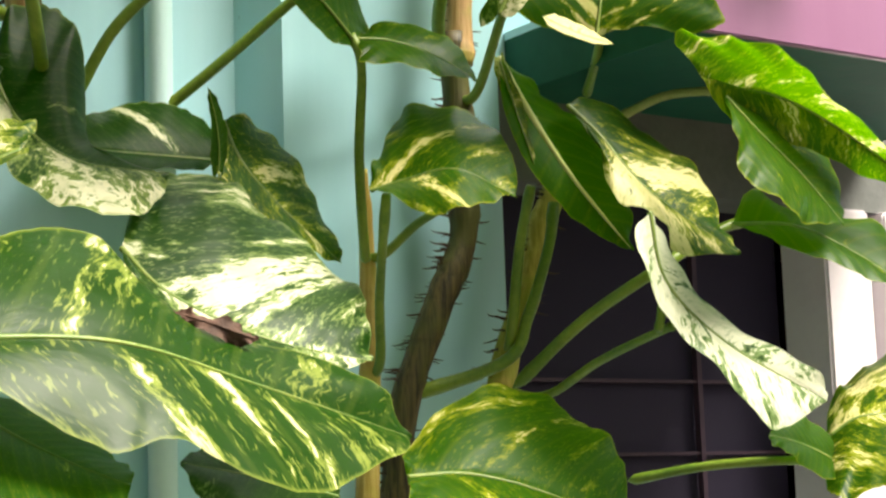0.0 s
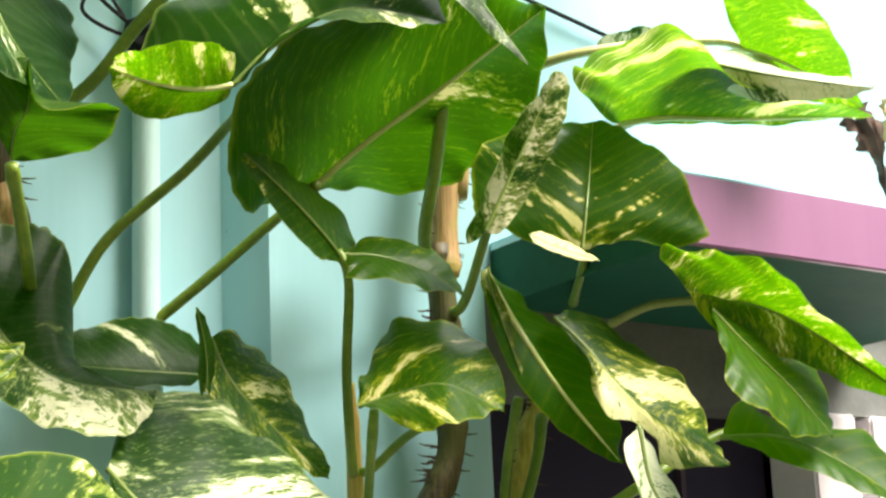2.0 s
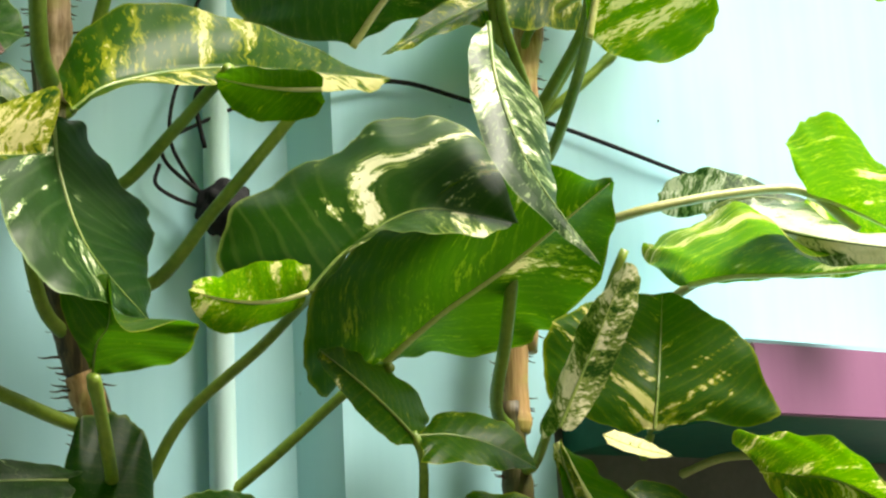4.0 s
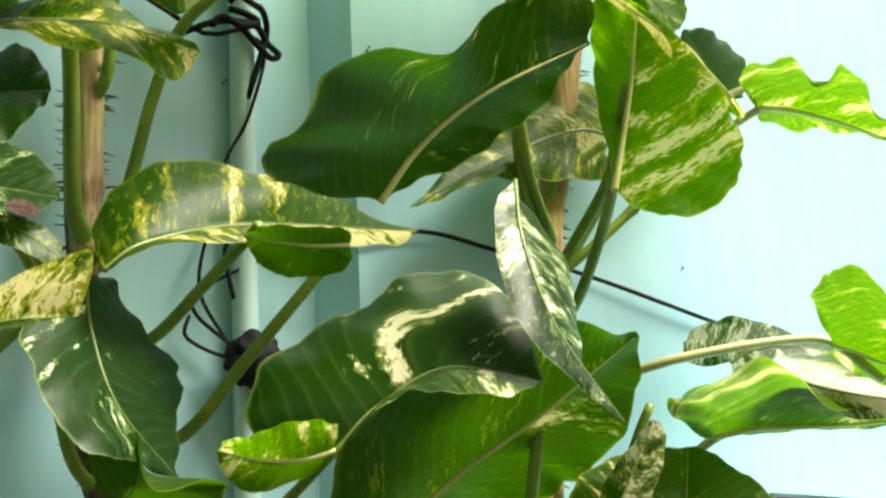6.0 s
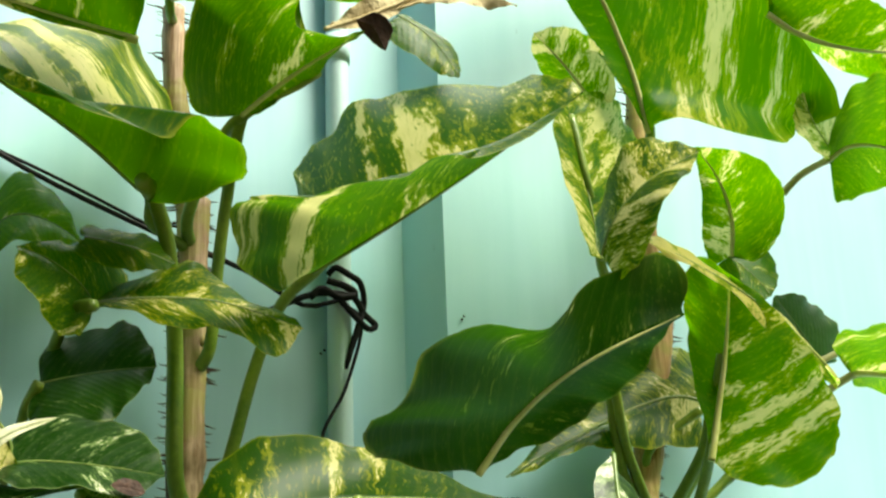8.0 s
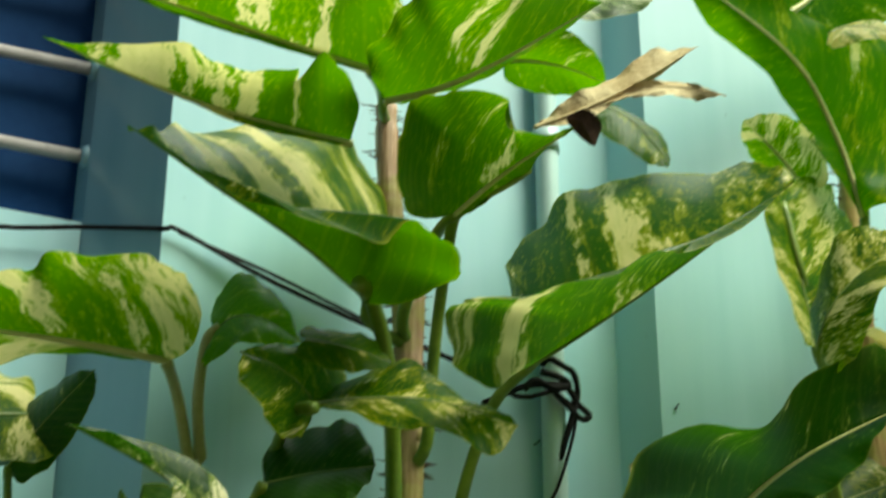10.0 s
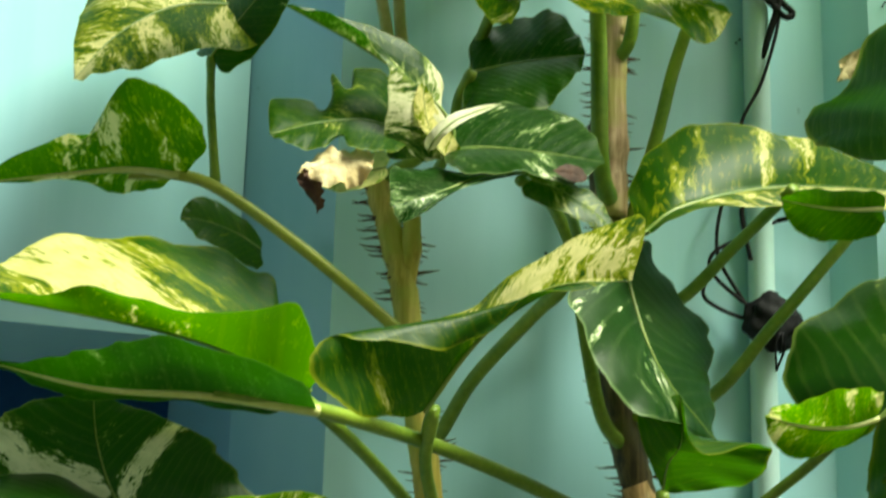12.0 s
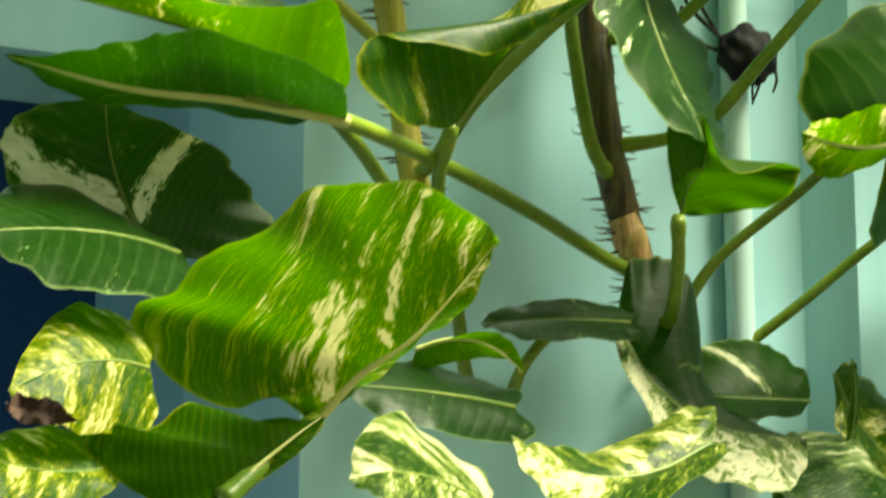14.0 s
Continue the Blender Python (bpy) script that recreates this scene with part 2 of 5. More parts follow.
# kept dark so the added walls bounce little light
YARD = plain("sky_block_plaster", (0.055, 0.065, 0.045), (0.095, 0.105, 0.075), 0.85, 1.2, 0.5, 30, dist=0.01)
SOIL = plain("earth_ground", (0.05, 0.043, 0.032), (0.095, 0.08, 0.06), 0.9, 1.5, 0.6, 20, dist=0.02)


def screen_material():
    """Dark insect screen: a fine weave, faintly bluish."""
    m, t = mat("dark_insect_screen")
    n = Nodes(t)
    co = n.add("ShaderNodeTexCoord").outputs["Object"]
    sep = n.add("ShaderNodeSeparateXYZ")
    n.put(sep.inputs[0], co)
    wx = n.math('SINE', n.math('MULTIPLY', sep.outputs[0], 2600.0))
    wz = n.math('SINE', n.math('MULTIPLY', sep.outputs[2], 2600.0))
    big = n.noise(co, 3.0, 4)
    col = n.mix(big, (0.016, 0.012, 0.030), (0.040, 0.032, 0.066))
    p = n.surface(col, 0.55, n.bump(n.math('ADD', wx, wz), 0.3, 0.0004), spec=0.25)
    n.out(p.outputs[0])
    return m


GLASS = screen_material()


# ---------------- mesh helpers ----------------
def part(name, bm, material, parent=None, label="", smooth=True):
    me = bpy.data.meshes.new(name)
    bm.normal_update()
    bm.to_mesh(me)
    bm.free()
    me.materials.append(material)
    if smooth:
        me.polygons.foreach_set("use_smooth", [True] * len(me.polygons))
    ob = new(name, me)
    ob.parent = parent
    if label:
        ob["label"] = label
    return ob


def box(bm, x0, x1, y0, y1, z0, z1, bevel=0.0):
    made = bmesh.ops.create_cube(bm, size=1.0)
    bmesh.ops.scale(bm, vec=(x1 - x0, y1 - y0, z1 - z0), verts=made["verts"])
    bmesh.ops.translate(bm, vec=((x0 + x1) / 2, (y0 + y1) / 2, (z0 + z1) / 2), verts=made["verts"])
    if bevel:
        edges = list({e for v in made["verts"] for e in v.link_edges})
        bmesh.ops.bevel(bm, geom=edges, offset=bevel, segments=2, affect='EDGES')


def block(name, material, dims, parent=None, label="", bevel=0.0):
    bm = bmesh.new()
    box(bm, *dims, bevel=bevel)
    return part(name, bm, material, parent, label, smooth=False)


def prism(name, material, ring, z0, z1, parent=None):
    """An upright block on a plan polygon."""
    bm = bmesh.new()
    lo = [bm.verts.new((x, y, z0)) for x, y in ring]
    hi = [bm.verts.new((x, y, z1)) for x, y in ring]
    k = len(ring)
    bm.faces.new(lo)
    bm.faces.new(list(reversed(hi)))
    for i in range(k):
        bm.faces.new((lo[i], hi[i], hi[(i + 1) % k], lo[(i + 1) % k]))
    bmesh.ops.recalc_face_normals(bm, faces=bm.faces)
    return part(name, bm, material, parent, smooth=False)


def spline(pts, n):
    """A smooth line through the given points, in n steps."""
    p = [Vector(q) for q in pts]
    if len(p) == 2:
        return [p[0].lerp(p[1], i / n) for i in range(n + 1)]
    ext = [p[0] * 2 - p[1], *p, p[-1] * 2 - p[-2]]
    out = []
    k = len(p) - 1
    for i in range(n + 1):
        t = i / n * k
        j = min(int(t), k - 1)
        u = t - j
        a, b, c, d = ext[j:j + 4]
        out.append(0.5 * (2 * b + (c - a) * u + (2 * a - 5 * b + 4 * c - d) * u * u + (3 * b - a - 3 * c + d) * u ** 3))
    return out


def tube(bm, line, radius, sides=8):
    """A round tube along a line; radius is a function of the share of the way."""
    up = Vector((0.31, 0.17, 0.93))
    rings = []
    for i, p in enumerate(line):
        t = (line[min(i + 1, len(line) - 1)] - line[max(i - 1, 0)]).normalized()
        e = t.cross(up).normalized()
        g = e.cross(t)
        r = radius(i / (len(line) - 1))
        rings.append([bm.verts.new(p + (e * math.cos(k * math.tau / sides) + g * math.sin(k * math.tau / sides)) * r) for k in range(sides)])
    for a, b in zip(rings, rings[1:]):
        for k in range(sides):
            bm.faces.new((a[k], a[(k + 1) % sides], b[(k + 1) % sides], b[k]))
    bm.faces.new(list(reversed(rings[0])))
    bm.faces.new(rings[-1])


# ---------------- the building ----------------
def structure(ob, label, category):
    return tagged(ob, label, category, kind="structure")


structure(block("ground", SOIL, (-400, 400, -400, 400, -0.3, 0.0)), "bare brown earth ground in front of the house", "ground")
# unseen walls, added to cut the low sky light
yard = structure(new("sky_block_wall"), "unseen plain walls added round the yard to block low sky light", "wall")
block("wall_panel", YARD, (-5.0, 5.0, -9.2, -9.0, 0, 1.8), yard)
block("wall_panel", YARD, (-5.2, -5.0, -9.2, 0.2, 0, 2.4), yard)
block("wall_panel", YARD, (5.0, 5.2, -9.2, 0.45, 0, 2.4), yard)
JX = -0.508       # corner of the splayed jamb
SX = 0.148        # corner of the step in the wall
structure(prism("wall_left", WALL, [(JX, 0.06), (0.118, 0.06), (0.118, 0.45), (JX, 0.45)], 0, 5.0),
          "mint green painted plaster wall behind the plant", "wall")
wall_right = structure(new("wall_right"), "mint green painted wall with a window opening", "wall")
WX0, WX1, WZ0, WZ1 = 0.450, 1.60, 0.55, 1.455
prism("wall_panel", WALL, [(0.118, 0.06), (SX, 0.0), (WX0, 0.0), (WX0, 0.45), (0.118, 0.45)], 0, 5.0, wall_right)
block("wall_panel", WALL, (WX0, WX1, 0.0, 0.45, 1.59, 5.0), wall_right)
block("wall_panel", WALL, (WX0, WX1, 0.0, 0.45, 0.0, WZ0), wall_right)
block("wall_panel", WALL, (WX1, 5.0, 0.0, 0.45, 0.0, 5.0), wall_right)
block("lintel", CONCRETE, (WX0, WX1, 0.012, 0.45, WZ1, 1.59), wall_right, "bare grey plaster lintel over the window")
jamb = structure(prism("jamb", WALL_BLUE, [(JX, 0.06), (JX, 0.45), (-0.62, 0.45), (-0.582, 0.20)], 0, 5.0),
                 "splayed blue painted jamb, shade in its colour, beside the barred opening", "jamb")
wall_far = structure(new("wall_far"), "pale blue painted wall below and beside the barred opening", "wall")
LZ = 2.467        # sill of the barred opening
block("wall_panel", WALL, (-4.0, -0.5835, 0.20, 0.45, 1.785, LZ), wall_far)
block("wall_panel", WALL, (-4.0, -2.4, 0.20, 0.45, LZ, 5.0), wall_far)
block("wall_panel", WALL, (-2.4, -0.60, 0.20, 0.45, 3.9, 5.0), wall_far)
block("wall_panel", WALL, (-4.0, -2.2, 0.20, 0.45, 0, 1.785), wall_far)
block("wall_panel", WALL, (-2.2, -0.5835, 0.20, 0.45, 0, 0.6), wall_far)
# sheet set back in the lower opening, much darker than the walls
block("recess", BLUEROOM, (-2.3, -0.5, 0.42, 0.47, 0.5, 1.9), wall_far, "dark blue sheet filling the lower opening")
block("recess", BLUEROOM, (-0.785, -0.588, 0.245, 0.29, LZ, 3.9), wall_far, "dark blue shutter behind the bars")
# dark sheet in place of the unlit gap beside the shutter
block("recess", SLATE, (-2.395, -0.785, 0.262, 0.29, LZ, 3.9), wall_far, "dark slate sheet standing in for the open gap behind the bars")

canopy = structure(new("canopy"), "concrete sunshade slab with a mauve front band and shade-darkened green underside", "canopy")
CX, CX1, CY, CZ0, CZ1 = 0.462, 1.12, -0.357, 1.556, 1.631
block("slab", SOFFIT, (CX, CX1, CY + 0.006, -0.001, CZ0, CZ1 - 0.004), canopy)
block("front_band", PURPLE, (CX - 0.001, CX1 + 0.001, CY - 0.004, CY + 0.006, CZ0 - 0.004, CZ1), canopy, "mauve painted front band", 0.002)
block("top_screed", WALL, (CX, CX1, CY + 0.006, -0.001, CZ1 - 0.004, CZ1 + 0.006), canopy)

window = structure(new("window_1"), "dark screened window with white frame and purple grille", "window")
FX0, FX1 = 1.003, 1.095
block("window_frame", FRAME, (FX0, FX1, 0.0, 0.09, WZ0, WZ1), window, bevel=0.004)
block("window_frame", FRAME, (WX0, FX0, 0.075, 0.10, WZ0, WZ0 + 0.05), window, bevel=0.003)
block("window_frame", FRAME, (FX1 + 0.03, WX1, 0.0, 0.09, WZ0, WZ1), window, bevel=0.004)
block("frame_groove", GRILLE, (FX1, FX1 + 0.03, 0.03, 0.09, WZ0, WZ1), window)
pane = block("pane", GLASS, (WX0, FX0, 0.10, 0.104, WZ0 + 0.05, WZ1), window, "dark insect screen in the window")
block("mullion", GRILLE, (0.830, 0.838, 0.085, 0.095, WZ0, WZ1), window)
for zc in (1.035, 1.118, 1.215, 0.95, 0.86):
    block("grille_bar", GRILLE, (WX0, FX0, 0.088, 0.096, zc - 0.0022, zc + 0.0022), window)
# hidden room shell; its darkness is put into the near-black colour
block("room_back", DARKROOM, (WX0 - 0.3, WX1 + 0.3, 1.2, 1.25, 0.2, 2.0), window, "unseen room behind the screen, coloured near black for lack of light")
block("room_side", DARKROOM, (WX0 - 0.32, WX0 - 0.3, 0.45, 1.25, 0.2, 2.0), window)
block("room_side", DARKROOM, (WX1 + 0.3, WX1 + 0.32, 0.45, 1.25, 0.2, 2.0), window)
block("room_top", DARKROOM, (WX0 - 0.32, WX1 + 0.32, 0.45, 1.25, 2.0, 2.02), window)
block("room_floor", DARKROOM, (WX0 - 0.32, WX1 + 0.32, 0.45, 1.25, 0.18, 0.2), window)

for x, z, y in ((-0.000, 2.201, 0.058), (0.172, 2.255, -0.002), (0.660, 2.018, -0.002), (0.169, 2.250, -0.002), (-0.005, 2.196, 0.058), (-0.256, 1.895, 0.058)):
    bm = bmesh.new()
    bmesh.ops.create_icosphere(bm, subdivisions=1, radius=0.0022)
    bmesh.ops.scale(bm, vec=(1.0, 0.5, 0.8), verts=bm.verts)
    bmesh.ops.translate(bm, vec=(x, y, z), verts=bm.verts)
    part("nail_head", bm, CABLE, wall_right)

# steel bars across the left opening
for k in range(5):
    z = 2.572 + 0.138 * k
    bar = new("window_bar")
    tagged(bar, "round steel security bar set into the blue jamb", "window bar", "bars of the opening")
    bm = bmesh.new()
    tube(bm, [Vector((-2.4, 0.215, z)), Vector((-1.4, 0.215, z)), Vector((-0.577, 0.215, z))], lambda s: 0.009, 12)
    part("rod", bm, STEEL, bar)
    bm = bmesh.new()
    tube(bm, spline([(-0.592, 0.215, z), (-0.579, 0.215, z), (-0.566, 0.215, z)], 4), lambda s: 0.014 + 0.004 * math.sin(s * 9), 12)
    part("socket", bm, WALL_BLUE, bar, "paint-smeared socket")


# ---------------- pipe and cables ----------------
def pipe():
    thing = tagged(new("conduit_pipe"), "painted PVC pipe running up the mint wall", "pipe")
    bm = bmesh.new()
    tube(bm, [Vector((0.014, 0.042, z * 0.25)) for z in range(0, 20)], lambda s: 0.016, 16)
    part("pipe_run", bm, PVC, thing)
    for z in (1.42, 2.0, 2.62):
        bm = bmesh.new()
        tube(bm, [Vector((0.014, 0.042, z + 0.02 * k)) for k in range(3)], lambda s: 0.0185, 16)
        part("pipe_clip", bm, PVC, thing)


pipe()


def cable(pts, r, label, n=24, name="cable"):
    thing = tagged(new(name), label, "cable")
    bm = bmesh.new()
    tube(bm, spline(pts, n), lambda s: r, 8)
    part("strand", bm, CABLE, thing)
    return thing
cable([(-1.227, 0.185, 2.394), (-1.044, 0.185, 2.418), (-0.821, 0.180, 2.437), (-0.737, 0.180, 2.436), (-0.687, 0.180, 2.430), (-0.589, 0.170, 2.445), (-0.543, 0.110, 2.424), (-0.506, 0.050, 2.401), (-0.488, 0.050, 2.402), (-0.375, 0.045, 2.355), (-0.231, 0.045, 2.312), (-0.118, 0.040, 2.283), (-0.045, 0.030, 2.245), (0.011, 0.030, 2.262)], 0.0032, "black cable strung from the jamb to the pipe", 40)
cable([(-0.488, 0.052, 2.400), (-0.374, 0.048, 2.366), (-0.230, 0.048, 2.319), (-0.146, 0.048, 2.297)], 0.0022, "thin black wire along the cable", 24)
cable([(0.012, 0.020, 2.251), (0.035, 0.020, 2.229), (0.010, 0.020, 2.137), (-0.021, 0.020, 2.074), (-0.020, 0.030, 2.012), (-0.043, 0.030, 1.974), (-0.050, 0.030, 1.911), (-0.018, 0.030, 1.859), (-0.008, 0.020, 1.837)], 0.0023, "black wire hanging from the knot", 40)
cable([(-0.064, 0.030, 1.882), (-0.069, 0.030, 1.858), (-0.043, 0.030, 1.843), (-0.008, 0.020, 1.831)], 0.0024, "black wire looping into the junction box", 24)
cable([(-0.003, 0.030, 1.847), (-0.054, 0.030, 1.883), (-0.057, 0.030, 1.910), (-0.015, 0.035, 1.937), (0.031, 0.030, 1.962)], 0.0024, "black wire crossing the pipe", 24)
cable([(-0.009, 0.025, 1.907), (-0.019, 0.025, 1.954), (-0.016, 0.025, 1.976), (0.008, 0.020, 1.999)], 0.0028, "black wire beside the pipe", 24)
cable([(0.031, 0.030, 1.962), (0.115, -0.010, 1.982), (0.232, -0.010, 2.012), (0.346, -0.010, 2.001), (0.479, -0.010, 1.986), (0.686, -0.010, 1.945), (0.735, -0.010, 1.935)], 0.003, "black cable running along the wall", 30)
cable([(-0.095, 0.020, 2.223), (-0.047, 0.015, 2.250), (-0.017, 0.012, 2.259), (0.018, 0.012, 2.260), (0.038, 0.020, 2.243), (0.054, 0.020, 2.230), (0.042, 0.020, 2.224), (0.016, 0.015, 2.241), (-0.009, 0.012, 2.261)], 0.0042, "knotted black cable tied round the pipe", 40)
cable([(-0.013, 0.020, 2.288), (-0.005, 0.012, 2.296), (0.015, 0.012, 2.289), (0.029, 0.012, 2.281), (0.038, 0.020, 2.259), (0.030, 0.020, 2.226), (0.014, 0.030, 2.166)], 0.0042, "knotted black cable end", 30)
cable([(-0.041, 0.012, 2.249), (-0.026, 0.010, 2.262), (-0.002, 0.010, 2.255), (0.022, 0.012, 2.264), (0.007, 0.012, 2.273), (-0.016, 0.014, 2.277)], 0.0048, "knotted black cable wrap", 30)


# ---------------- the climbing plant ----------------
VINES = {}
for key, label in (("right", "mature variegated pothos climbing the wall on a rooted stem"),
                   ("left", "tall variegated pothos vine climbing beside the pipe"),
                   ("low", "low variegated pothos vine with large drooping leaves"),
                   ("mid", "slender variegated pothos vine with a yellow stem"),
                   ("right2", "short pothos vine stem beside the window")):
    VINES[key] = tagged(new("pothos_vine"), label, "climbing plant", "pothos on the wall")


def blade(vine, rib, left, right, cream, warmth, seed, wave=0.04, waves=2.6, camber=0.10, side=1.0, material=None, label="", bands=(), under=False, torn=(), lean=0.55, matt=False):
    """A leaf: a midrib curve and the two margin curves, from the lobes at the base to the tip; the blade is spanned
    between them with camber, ruffled margins and quilting between the veins. Bands of colour follow the veins:
    half (1 or -1), place along the midrib, width, strength. Torn: half, place, width, depth of a gap in the margin."""
    rng = random.Random(seed)
    NS, NU = 84, 13
    bone = spline(rib, NS)
    length = sum((b - a).length for a, b in zip(bone, bone[1:]))
    bm = bmesh.new()
    uv = bm.loops.layers.uv.new("blade")
    tint = bm.verts.layers.float.new("variegation")
    vein = bm.verts.layers.float.new("vein")
    reach = bm.verts.layers.float.new("reach")
    ribs = [bm.verts.new(p) for p in bone]
    run = [0.0]
    for a, b in zip(bone, bone[1:]):
        run.append(run[-1] + (b - a).length / length)
    for v, r in zip(ribs, run):
        v[vein] = r
    for sign, margin in ((1, left), (-1, right)):
        rim = spline([rib[0], *margin, rib[-1]], NS)
        ph = rng.uniform(0, 6.28)
        width = max((a - b).length for a, b in zip(rim, bone))
        k = NS // 2
        way = bone[k + 1] - bone[k - 1]
        nor = (rim[k] - bone[k]).cross(way).normalized()
        if nor.z < 0:
            nor = -nor
        rows = []
        for i in range(NS + 1):
            s = i / NS
            d = rim[i] - bone[i]
            way = (bone[min(i + 1, NS)] - bone[max(i - 1, 0)]).normalized()
            ahead = d.dot(way) / length
            apart = (d - way * d.dot(way)).length / length
            row = [ribs[i]]
            for j in range(1, NU + 1):
                u = j / NU
                at = run[i] + u * ahead - apart * u * lean * (1 + 0.7 * apart * u)
                lift = camber * d.length * (u - u * u) * 2.0
                lift += wave * width * u * u * math.sin(s * waves * math.tau + ph) * min(1.0, 6 * s * (1 - s))
                lift += 0.45 * wave * width * u ** 3 * math.sin(s * waves * 2.7 * math.tau + 2 * ph)
                lift += 0.0007 * width * math.sin(at * 70.0) * math.sin(u * math.pi)
                ragged = 1 + 0.055 * u * u * noise.noise((s * 13.0, seed, sign)) + 0.03 * u ** 4 * noise.noise((s * 34.0, seed, sign))
                for half, c, w, g in torn:
                    if half == sign:
                        ragged *= 1 - g * u * u * math.exp(-((s - c) / w) ** 4)
                row.append(bm.verts.new(bone[i] + d * (u * ragged) + nor * lift))
                row[-1][vein] = at
                row[-1][reach] = u * d.length / length / 0.35
                row[-1][tint] = sum(g * math.exp(-((at - c) / w) ** 2) for half, c, w, g in bands if half == sign)
            rows.append(row)
        for i in range(NS):
            for j in range(NU):
                quad = [(i, j), (i + 1, j), (i + 1, j + 1), (i, j + 1)]
                if sign < 0:
                    quad.reverse()
                f = bm.faces.new([rows[a][b] for a, b in quad])
                for loop, (a, b) in zip(f.loops, quad):
                    loop[uv].uv = (a / NS, 0.5 + 0.5 * sign * b / NU)
    bmesh.ops.remove_doubles(bm, verts=bm.verts, dist=0.0002)
    ob = part("leaf", bm, material or (LEAF_MATT if under or matt else LEAF), VINES[vine], label)
    ob.color = (cream, warmth, rng.random(), side)
    bm = bmesh.new()
    tube(bm, bone[:-1], lambda s: max(0.0005, (0.0056 if under else 0.003) * (1 - s) ** 0.65 * min(1.0, length / 0.25)), 6)
    part("midrib", bm, material or (RIB_UNDER if under else RIB), ob)
    return ob


def leaf(vine, base, mid, tip, left, right, cream, warmth, seed, lobe=0.16, taper=(0.0, 0.0), **more):
    """A plain leaf from its base, middle and tip and the outermost points of its halves, with a heart-shaped base."""
    base, tip, left, right, mid = (Vector(q) for q in (base, tip, left, right, mid))
    ctrl = mid * 2 - (base + tip) / 2

    def spine(s):
        return base * (1 - s) ** 2 + ctrl * (2 * s * (1 - s)) + tip * s * s

    way = (ctrl - base).normalized()
    size = (tip - base).length
    margins = []
    for edge, thin in ((left, taper[0]), (right, taper[1])):
        d = edge - spine(0.33)
        margins.append([base + d * 0.55 - way * lobe * size, base + d * 0.92 - way * lobe * size * 0.25,
                        spine(0.33) + d, spine(0.62) + d * 0.80 * (1 - 0.6 * thin), spine(0.85) + d * 0.42 * (1 - thin)])
    return blade(vine, [spine(i / 4) for i in range(5)], *margins, cream, warmth, seed, **more)


def petiole(vine, pts, r0, r1, skin=PETIOLE):
    """A leaf stalk, thicker where it sheathes the stem, with a swollen knee at the blade."""
    bm = bmesh.new()
    tube(bm, spline(pts, 30), lambda s: min(1.0, (s / 0.05) ** 0.5 + 0.05) * 0.78 * (r0 + (r1 - r0) * s) + 0.35 * r0 * max(0.0, 1 - s / 0.16) ** 2 * min(1.0, s / 0.05) + 0.18 * r1 * math.exp(-((s - 0.93) / 0.05) ** 2), 10)
    return part("petiole", bm, skin, VINES[vine])


root_bm = bmesh.new()
tube(root_bm, spline([(0, 0, 0), (0.4, 0.03, 0.06), (0.75, -0.02, 0.05), (1.0, 0.05, 0.12)], 5), lambda s: 0.06 * (1 - s) + 0.015, 5)
root_mesh = bpy.data.meshes.new("aerial_root")
root_bm.to_mesh(root_mesh)
root_bm.free()
root_mesh.materials.append(ROOT)


def stem(vine, pts, r0, r1, material, roots=0.0032, seed=1):
    """A knotted climbing stem, with short aerial roots standing off along its sides."""
    rng = random.Random(seed)
    line = spline(pts, 40)
    bm = bmesh.new()
    total = sum((b - a).length for a, b in zip(line, line[1:]))
    knots = [rng.random() for _ in range(1 + int(total / 0.05))]
    tube(bm, line, lambda s: (r0 + (r1 - r0) * s) * (1 + 0.10 * sum(math.exp(-((s - k) * total / 0.006) ** 2) for k in knots) + 0.04 * math.sin(s * total * 70)), 14)
    ob = part("stem", bm, material, VINES[vine])
    if roots:
        for k in range(int(total / roots)):
            if rng.random() < 0.25:
                continue
            f = rng.uniform(0, len(line) - 1.001)
            i = int(f)
            p = line[i].lerp(line[i + 1], f - i)
            way = rng.choice((-1, 1))
            size = rng.uniform(0.010, 0.027)
            d = Vector((way, rng.uniform(-0.2, 0.7), rng.uniform(-0.35, 0.2))).normalized()
            q = d.to_track_quat('X', 'Z')
            root = new("aerial_root", root_mesh)
            root.parent = ob
            root.matrix_local = Matrix.LocRotScale(p + d * r0 * 0.8, q, (size, size * 0.95, size * 0.95))
    return ob


# stems, from the ground up
stem("right", [(0.251, -0.050, 1.058), (0.266, -0.050, 1.170), (0.310, -0.060, 1.285), (0.348, -0.060, 1.366), (0.349, -0.060, 1.479), (0.340, -0.060, 1.607)], .017, .017, STEM_OLD, seed=1)
stem("right", [(0.350, -0.060, 1.570), (0.355, -0.060, 1.671), (0.373, -0.060, 1.780)], .017, .017, STEM, seed=2)
stem("right", [(0.369, -0.060, 1.670), (0.395, -0.060, 1.886), (0.396, -0.060, 2.013), (0.425, -0.060, 2.156), (0.449, -0.060, 2.281)], .016, .016, STEM, seed=3)
stem("right", [(0.381, -0.060, 1.978), (0.406, -0.060, 2.102), (0.433, -0.060, 2.233), (0.435, -0.060, 2.543), (0.442, -0.060, 2.675)], .016, .014, STEM, seed=4)
stem("right2", [(0.392, -0.060, 1.190), (0.411, -0.060, 1.249), (0.431, -0.070, 1.302), (0.456, -0.070, 1.384), (0.472, -0.080, 1.431)], .016, .015, STEM_YOUNG, seed=5)
